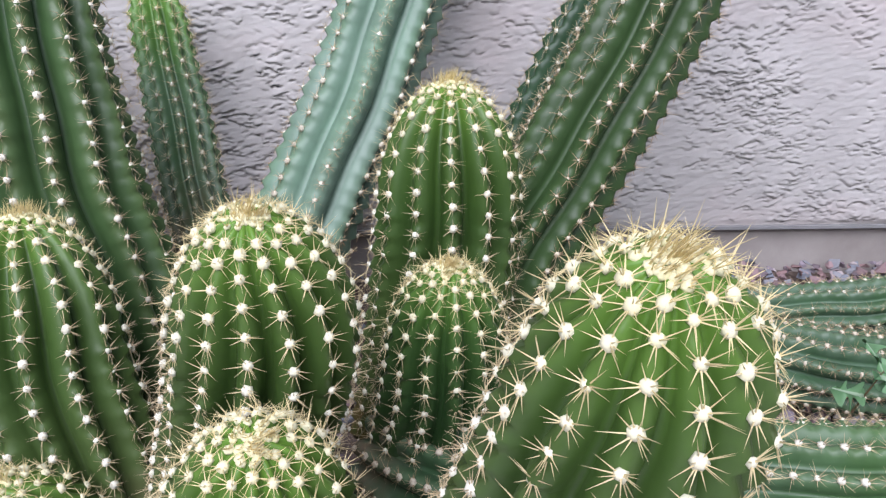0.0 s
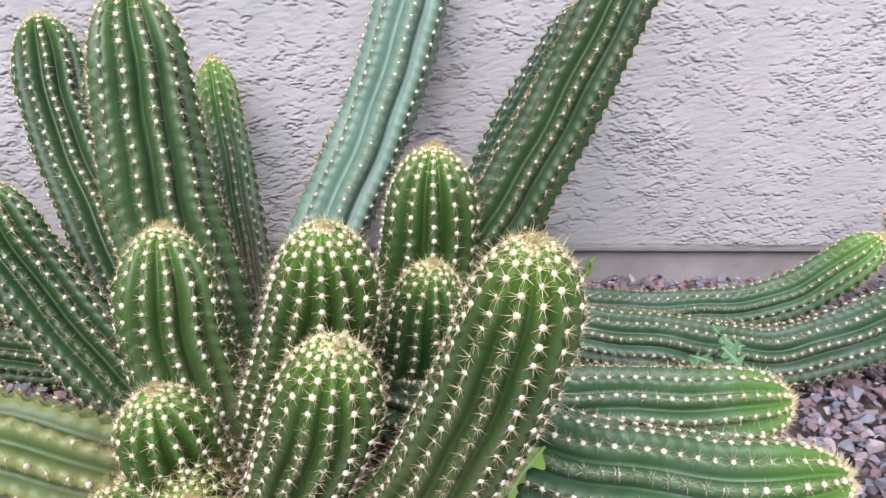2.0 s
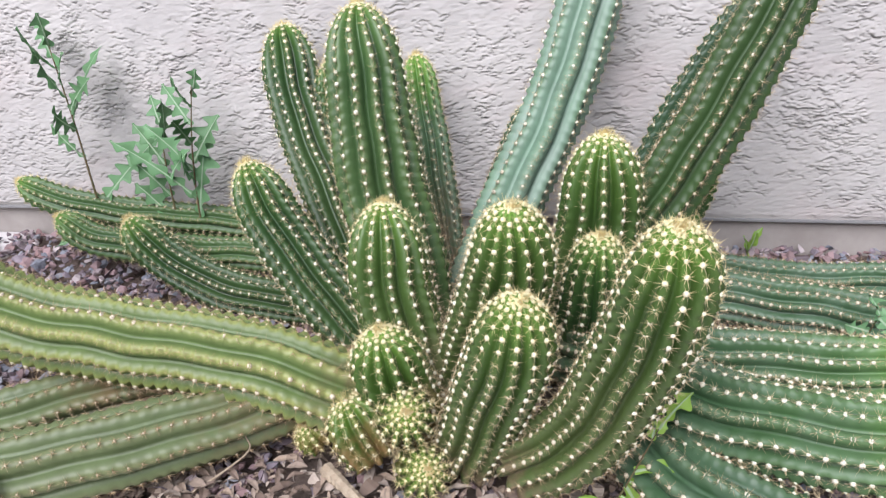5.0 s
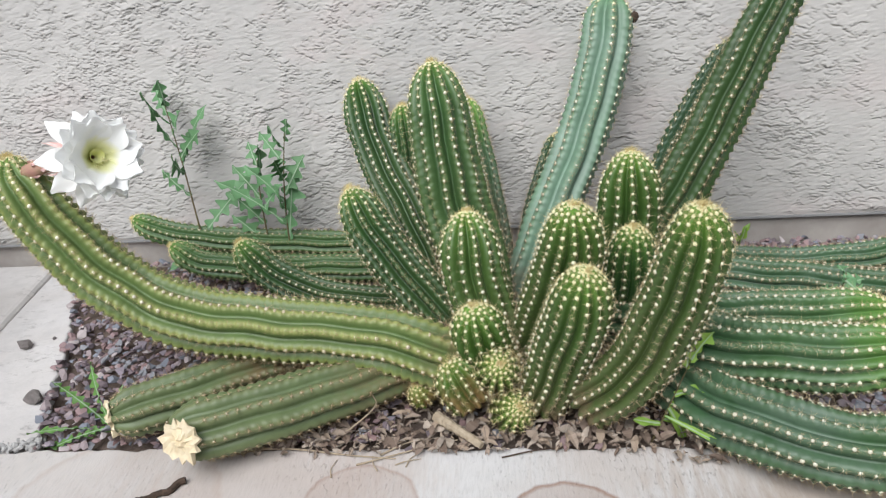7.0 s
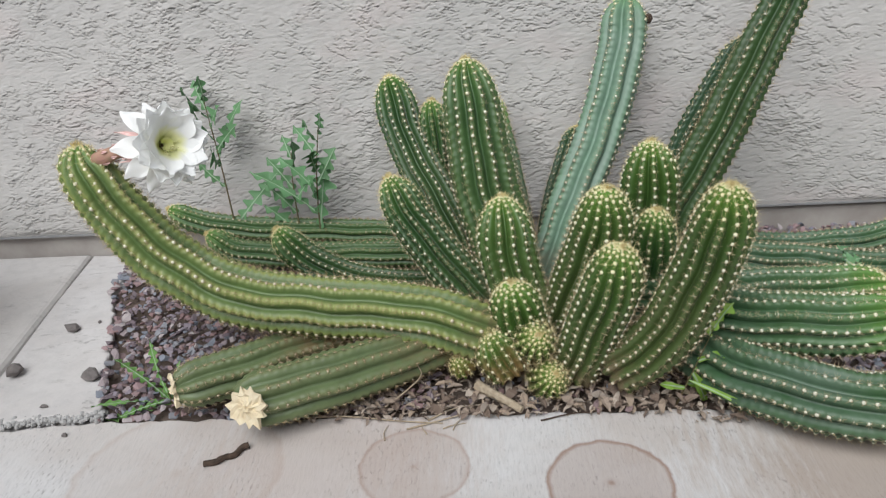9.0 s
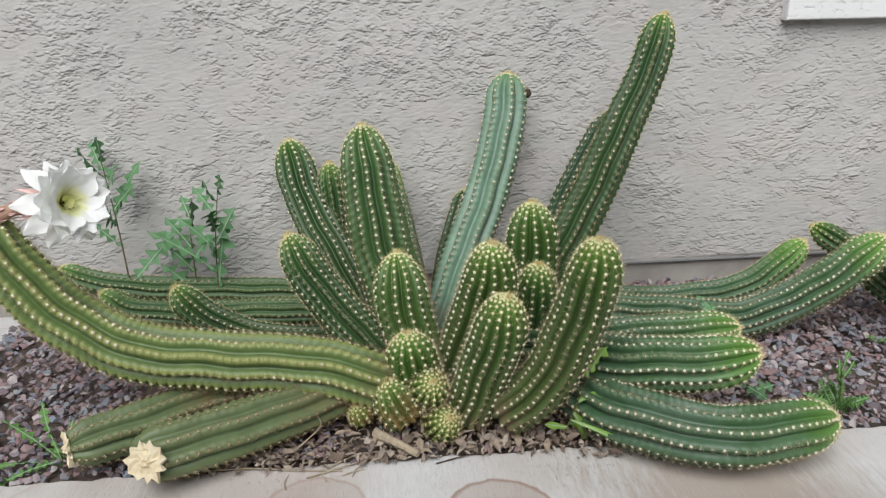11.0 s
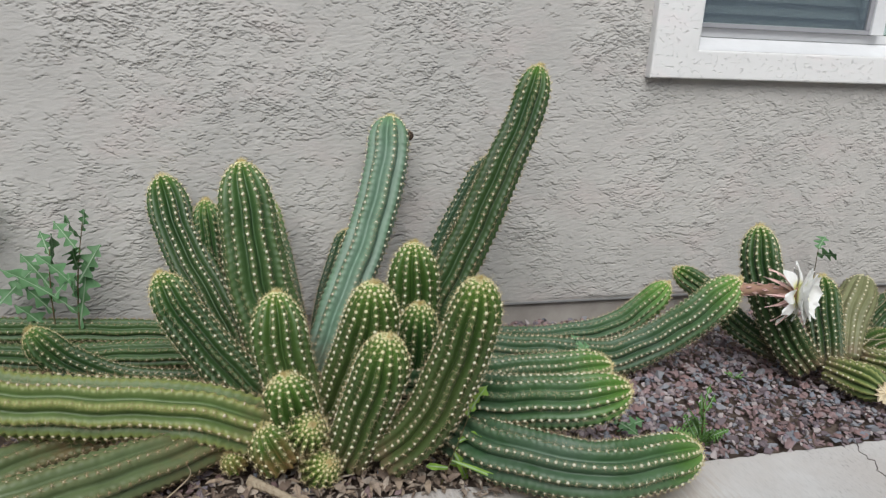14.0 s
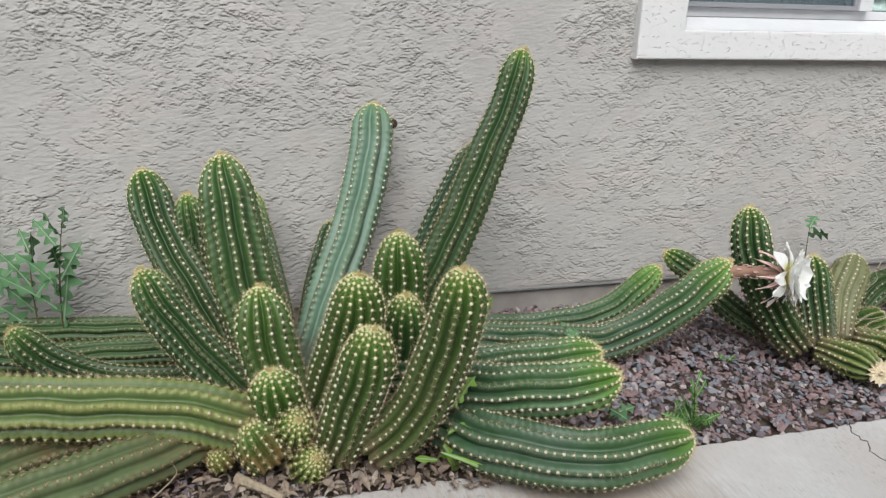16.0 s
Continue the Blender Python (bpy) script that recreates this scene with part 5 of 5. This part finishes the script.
# ---- loose bits on the concrete ----
def lump(name, at, size, material, label, category, seed, group=""):
    bm = bmesh.new()
    rng = random.Random(seed)
    for _ in range(22):
        v = Vector((rng.gauss(0, 1), rng.gauss(0, 1), rng.gauss(0, 1))).normalized()
        bm.verts.new((v.x * size[0], v.y * size[1], v.z * size[2]))
    hull = bmesh.ops.convex_hull(bm, input=bm.verts)
    bmesh.ops.delete(bm, geom=[g for g in hull["geom_interior"] if isinstance(g, bmesh.types.BMVert)], context="VERTS")
    low = min(v.co.z for v in bm.verts)
    for v in bm.verts:
        v.co.z -= low
    ob = part(name, bm, material, smooth=False)
    ob.matrix_world = pose(*at, 0, 0, rng.uniform(0, 180))
    return tagged(ob, label, category, group)


lump("loose_stone", (-1.303, -0.63, 0.0065), (0.024, 0.018, 0.017), PEBBLE, "dark grey angular stone lying on the concrete strip", "stone", 1, "stones on the concrete")
lump("loose_stone", (-1.272, -0.434, 0.003), (0.027, 0.018, 0.010), PEBBLE, "flat dark grey stone lying on the concrete strip", "stone", 2, "stones on the concrete")
lump("loose_stone", (-1.118, -0.65, 0.007), (0.024, 0.019, 0.014), PEBBLE, "dark grey angular stone lying on the concrete strip", "stone", 3, "stones on the concrete")
lump("loose_stone", (-1.09, -0.835, 0.0), (0.006, 0.005, 0.005), PEBBLE, "tiny dark pebble on the pavement", "stone", 4, "stones on the concrete")
lump("loose_stone", (-1.175, -0.75, 0.0088), (0.010, 0.008, 0.004), PEBBLE, "tiny grey chip on the concrete strip", "stone", 5, "stones on the concrete")
lump("loose_stone", (-1.215, -0.40, 0.0025), (0.006, 0.005, 0.004), PEBBLE, "tiny grey chip on the concrete strip", "stone", 6, "stones on the concrete")


def twig(name, points, r, material, label, seed, end=0.4, category="twig"):
    rng = np.random.default_rng(seed)
    line, s, _ = spline(points, 0.004)
    n, seg = 26, 8
    vs, fs = [], []
    for i in range(n):
        x = s[-1] * i / (n - 1)
        c = np.array([np.interp(x, s, line[:, k]) for k in range(3)])
        c2 = np.array([np.interp(min(x + 0.003, s[-1]), s, line[:, k]) for k in range(3)])
        c1 = np.array([np.interp(max(x - 0.003, 0), s, line[:, k]) for k in range(3)])
        t = (c2 - c1) / np.linalg.norm(c2 - c1)
        a = np.cross(t, (0, 0, 1.0))
        a /= np.linalg.norm(a)
        b = np.cross(t, a)
        for j in range(seg):
            q = 2 * np.pi * j / seg
            rr = r * (1 - (1 - end) * i / (n - 1)) * rng.uniform(0.88, 1.1)
            vs.append(c + rr * (np.cos(q) * a + np.sin(q) * b))
    for i in range(n - 1):
        for j in range(seg):
            fs.append([i * seg + j, i * seg + (j + 1) % seg, (i + 1) * seg + (j + 1) % seg, (i + 1) * seg + j])
    fs += [list(range(seg))[::-1], list(range((n - 1) * seg, n * seg))]
    return tagged(part(name, mesh_of(name, np.array(vs), fs, material, False), material), label, category)


bends = [(1.165, -0.812), (1.146, -0.850), (1.150, -0.888), (1.124, -0.930), (1.132, -0.972), (1.150, -1.045), (1.12, -1.15)]
jag = random.Random(77)
zigzag = []
for (xa, ya), (xb, yb) in zip(bends, bends[1:]):
    for f in (0.0, 0.2, 0.4, 0.6, 0.8):
        zigzag.append((xa + (xb - xa) * f + jag.gauss(0, 0.0032), ya + (yb - ya) * f + jag.gauss(0, 0.002), 0.0002))
crack = twig("pavement_crack", zigzag, 0.0013, BARK, "thin dark crack across the concrete", 30, 0.7, "crack")
tagged(crack, kind="structure")
twig("stick", [(-0.774, -0.930, 0.005), (-0.752, -0.926, 0.006), (-0.738, -0.915, 0.007), (-0.722, -0.908, 0.005), (-0.712, -0.890, 0.007), (-0.700, -0.884, 0.008)], 0.0058, BARK, "short crooked dark brown stick on the pavement", 1, 1.1, "stick")
twig("stick", [(-0.262, -0.742, 0.026), (-0.215, -0.785, 0.026), (-0.175, -0.818, 0.020)], 0.0115, STRAW, "pale weathered piece of stick lying in dry leaves", 2, 0.6, "stick")
twig("dry_stem", [(-0.62, -0.80, 0.004), (-0.52, -0.805, 0.006), (-0.42, -0.82, 0.004), (-0.33, -0.83, 0.003)], 0.0022, STRAW, "thin straw-coloured dry stem at the pavement edge", 3, 0.5)
twig("dry_stem", [(-0.36, -0.82, 0.003), (-0.31, -0.79, 0.006), (-0.25, -0.775, 0.004)], 0.002, STRAW, "thin straw-coloured dry stem at the pavement edge", 4, 0.5)
twig("dry_stem", [(-0.45, -0.79, 0.01), (-0.40, -0.75, 0.03), (-0.375, -0.735, 0.05), (-0.38, -0.73, 0.07)], 0.0022, STRAW, "curled pale dry stem beside the lying stem", 5, 0.5)
for k, (x, y, a) in enumerate(((-0.33, -0.845, 20), (-0.31, -0.85, 70), (-0.36, -0.86, 120), (-0.44, -0.875, 100))):
    c, d = math.cos(radians(a)), math.sin(radians(a))
    twig("grass_blade", [(x, y, 0.002), (x + 0.02 * c, y + 0.02 * d, 0.004), (x + 0.045 * c + 0.01 * d, y + 0.045 * d, 0.002)], 0.0014, STRAW, "dry grass blade on the concrete", 10 + k, 0.4, "grass blade")


twig("dry_stem", [(1.60, -0.40, 0.245), (1.585, -0.402, 0.215), (1.592, -0.405, 0.19), (1.56, -0.41, 0.165)], 0.0016, STRAW, "thin pale dry stem caught between cactus stems", 40, 0.5)
twig("dry_stem", [(1.555, -0.43, 0.235), (1.60, -0.41, 0.215), (1.66, -0.39, 0.20)], 0.0014, BARK, "thin dark dry stem caught between cactus stems", 41, 0.5)
twig("dry_stem", [(1.45, -0.50, 0.115), (1.49, -0.515, 0.12), (1.53, -0.53, 0.135)], 0.0014, STRAW, "thin pale dry stem caught between cactus stems", 42, 0.5)
twig("dry_stem", [(-0.50, -0.735, 0.03), (-0.47, -0.745, 0.055), (-0.455, -0.74, 0.075), (-0.47, -0.735, 0.085)], 0.0018, STRAW, "curled pale dry stem beside the lying stem", 43, 0.5)
twig("dry_stem", [(-0.40, -0.845, 0.003), (-0.34, -0.825, 0.005), (-0.27, -0.80, 0.006), (-0.22, -0.79, 0.01)], 0.0018, STRAW, "thin straw-coloured dry stem at the pavement edge", 44, 0.5)
twig("dry_stem", [(-0.14, -0.83, 0.003), (-0.08, -0.815, 0.005), (-0.02, -0.81, 0.006)], 0.0016, BARK, "thin brown dry stem at the pavement edge", 45, 0.5)

# ---- dry leaves, as pieces of one litter ----
litter = thing("leaf_litter", "dry curled brown leaves lying along the bed's front edge", "leaf litter")
rng = random.Random(21)


def dead_leaf(seed):
    r = random.Random(seed)
    n, vs, fs = 6, [], []
    length, width, curl = r.uniform(0.032, 0.055), r.uniform(0.013, 0.022), r.uniform(0.05, 0.5)
    for i in range(n + 1):
        t = i / n
        w = width * math.sin(math.pi * min(1, t * 0.94 + 0.04)) ** 0.8 * 0.5
        z = 0.006 * math.sin(t * 3.1) * r.uniform(0.4, 1.2)
        for q in (-1, 0, 1):
            vs.append((length * (t - 0.5), w * q * (1 - 0.25 * curl), z + abs(q) * w * curl * 0.9))
    for i in range(n):
        a = i * 3
        fs += [[a, a + 3, a + 4, a + 1], [a + 1, a + 4, a + 5, a + 2]]
    m = len(vs)
    vs += [(x, y, z - 0.0007) for x, y, z in vs]
    fs += [[q + m for q in f][::-1] for f in fs]
    return mesh_of("leaf", np.array(vs), fs, DRY_LEAF, False)


dead = [dead_leaf(k) for k in range(9)]
for k in range(290):
    x = rng.uniform(-0.62, 0.38)
    front = -0.80 - 0.02 * rng.random() - (0.04 if x > 0.15 else 0)
    y = front + abs(rng.gauss(0, 0.075))
    o = part("leaf", rng.choice(dead), None, litter)
    o.matrix_local = pose(x, y, 0.004 + 0.016 * rng.random() + (0.006 if y < -0.80 else 0), rng.gauss(0, 15), rng.gauss(0, 14), rng.uniform(0, 360)) @ Matrix.Scale(rng.uniform(0.5, 0.95), 4)

crumb_parts, crumb_faces, at = [], [], 0
for k in range(900):
    x = rng.uniform(-0.66, 0.40)
    y = -0.822 - (0.03 if x > 0.15 else 0) + abs(rng.gauss(0, 0.085))
    me = dead[k % 9]
    v = np.array([q.co[:] for q in me.vertices]) * rng.uniform(0.18, 0.5)
    turn = np.array(pose(0, 0, 0, rng.gauss(0, 25), rng.gauss(0, 25), rng.uniform(0, 360)).to_3x3())
    crumb_parts.append(v @ turn.T + (x, y, 0.004 + 0.012 * rng.random()))
    crumb_faces += [[q + at for q in p.vertices] for p in me.polygons]
    at += len(v)
bits = part("leaf_crumb_layer", mesh_of("leaf_crumb_layer", np.concatenate(crumb_parts), crumb_faces, LEAF_BITS, False), LEAF_BITS, litter)
tagged(bits, kind="stuff")

# ---- crushed stone mulch ----
def stone_shape(seed):
    r = random.Random(seed)
    bm = bmesh.new()
    for _ in range(11):
        v = Vector((r.gauss(0, 1), r.gauss(0, 1), r.gauss(0, 1))).normalized()
        bm.verts.new((v.x, v.y * r.uniform(0.6, 0.95), v.z * r.uniform(0.28, 0.6)))
    hull = bmesh.ops.convex_hull(bm, input=bm.verts)
    bmesh.ops.delete(bm, geom=[g for g in hull["geom_interior"] if isinstance(g, bmesh.types.BMVert)], context="VERTS")
    bmesh.ops.triangulate(bm, faces=bm.faces)
    bm.verts.ensure_lookup_table()
    bm.verts.index_update()
    out = (np.array([v.co[:] for v in bm.verts]), np.array([[v.index for v in f.verts] for f in bm.faces]))
    bm.free()
    return out


shapes = [stone_shape(k) for k in range(14)]
stone_meshes = [mesh_of("stone", v, f, GRAVEL_PIECE, False) for v, f in shapes]


def stone_spots(x0, x1, count, seed, left=False):
    r = random.Random(seed)
    out = []
    for _ in range(count):
        x, y = r.uniform(x0, x1), r.uniform(-0.79 if left else -0.812, -0.005)
        if left:
            edge = -1.045 - 0.115 * min(max((y + 0.775) / 0.325, 0), 1) - 0.10 * min(max((y + 0.45) / 0.23, 0), 1)
            if x < edge + r.uniform(0.0, 0.03):
                continue
        out.append((x, y, r.uniform(0.0075, 0.0165) * (1.45 if r.random() < 0.10 else 1)))
    return out


mulch = thing("gravel_mulch", "purple-brown and grey crushed stone covering the bed", "gravel", kind="stuff")
picked = stone_spots(-1.26, -0.45, 330, 31, True)[:125] + stone_spots(0.66, 1.35, 125, 32)
r = random.Random(40)
# stones lying against the strip slab's edge and over the front edge
for k in range(46):
    y = r.uniform(-0.77, -0.05)
    edge = -1.045 - 0.115 * min(max((y + 0.775) / 0.325, 0), 1) - 0.10 * min(max((y + 0.45) / 0.23, 0), 1)
    o = part("stone", r.choice(stone_meshes), None, mulch)
    o.matrix_local = pose(edge + r.uniform(-0.004, 0.022), y, 0.010 + r.uniform(0, 0.006), r.gauss(0, 20), r.gauss(0, 20), r.uniform(0, 360)) @ Matrix.Scale(r.uniform(0.010, 0.018), 4)
for x, y, size in picked:
    o = part("stone", r.choice(stone_meshes), None, mulch)
    o.matrix_local = pose(x, y, 0.009 + r.uniform(-0.003, 0.007), r.gauss(0, 24), r.gauss(0, 20), r.uniform(0, 360)) @ Matrix.Scale(size, 4)
vs, fs, base = [], [], 0
for x, y, size in stone_spots(-1.28, -0.35, 3400, 33, True) + stone_spots(0.30, 2.6, 9600, 34) + stone_spots(-0.35, 0.30, 500, 35):
    v, f = r.choice(shapes)
    m = np.array(pose(0, 0, 0, r.gauss(0, 24), r.gauss(0, 20), r.uniform(0, 360)).to_3x3())
    vs.append(v @ m.T * size * 0.86 + (x, y, 0.001 + r.uniform(-0.005, 0.009)))
    fs.append(f + base)
    base += len(v)
rest = part("small_stone_layer", mesh_of("small_stone_layer", np.concatenate(vs), np.concatenate(fs), GRAVEL, False), GRAVEL, mulch)
tagged(rest, kind="stuff")
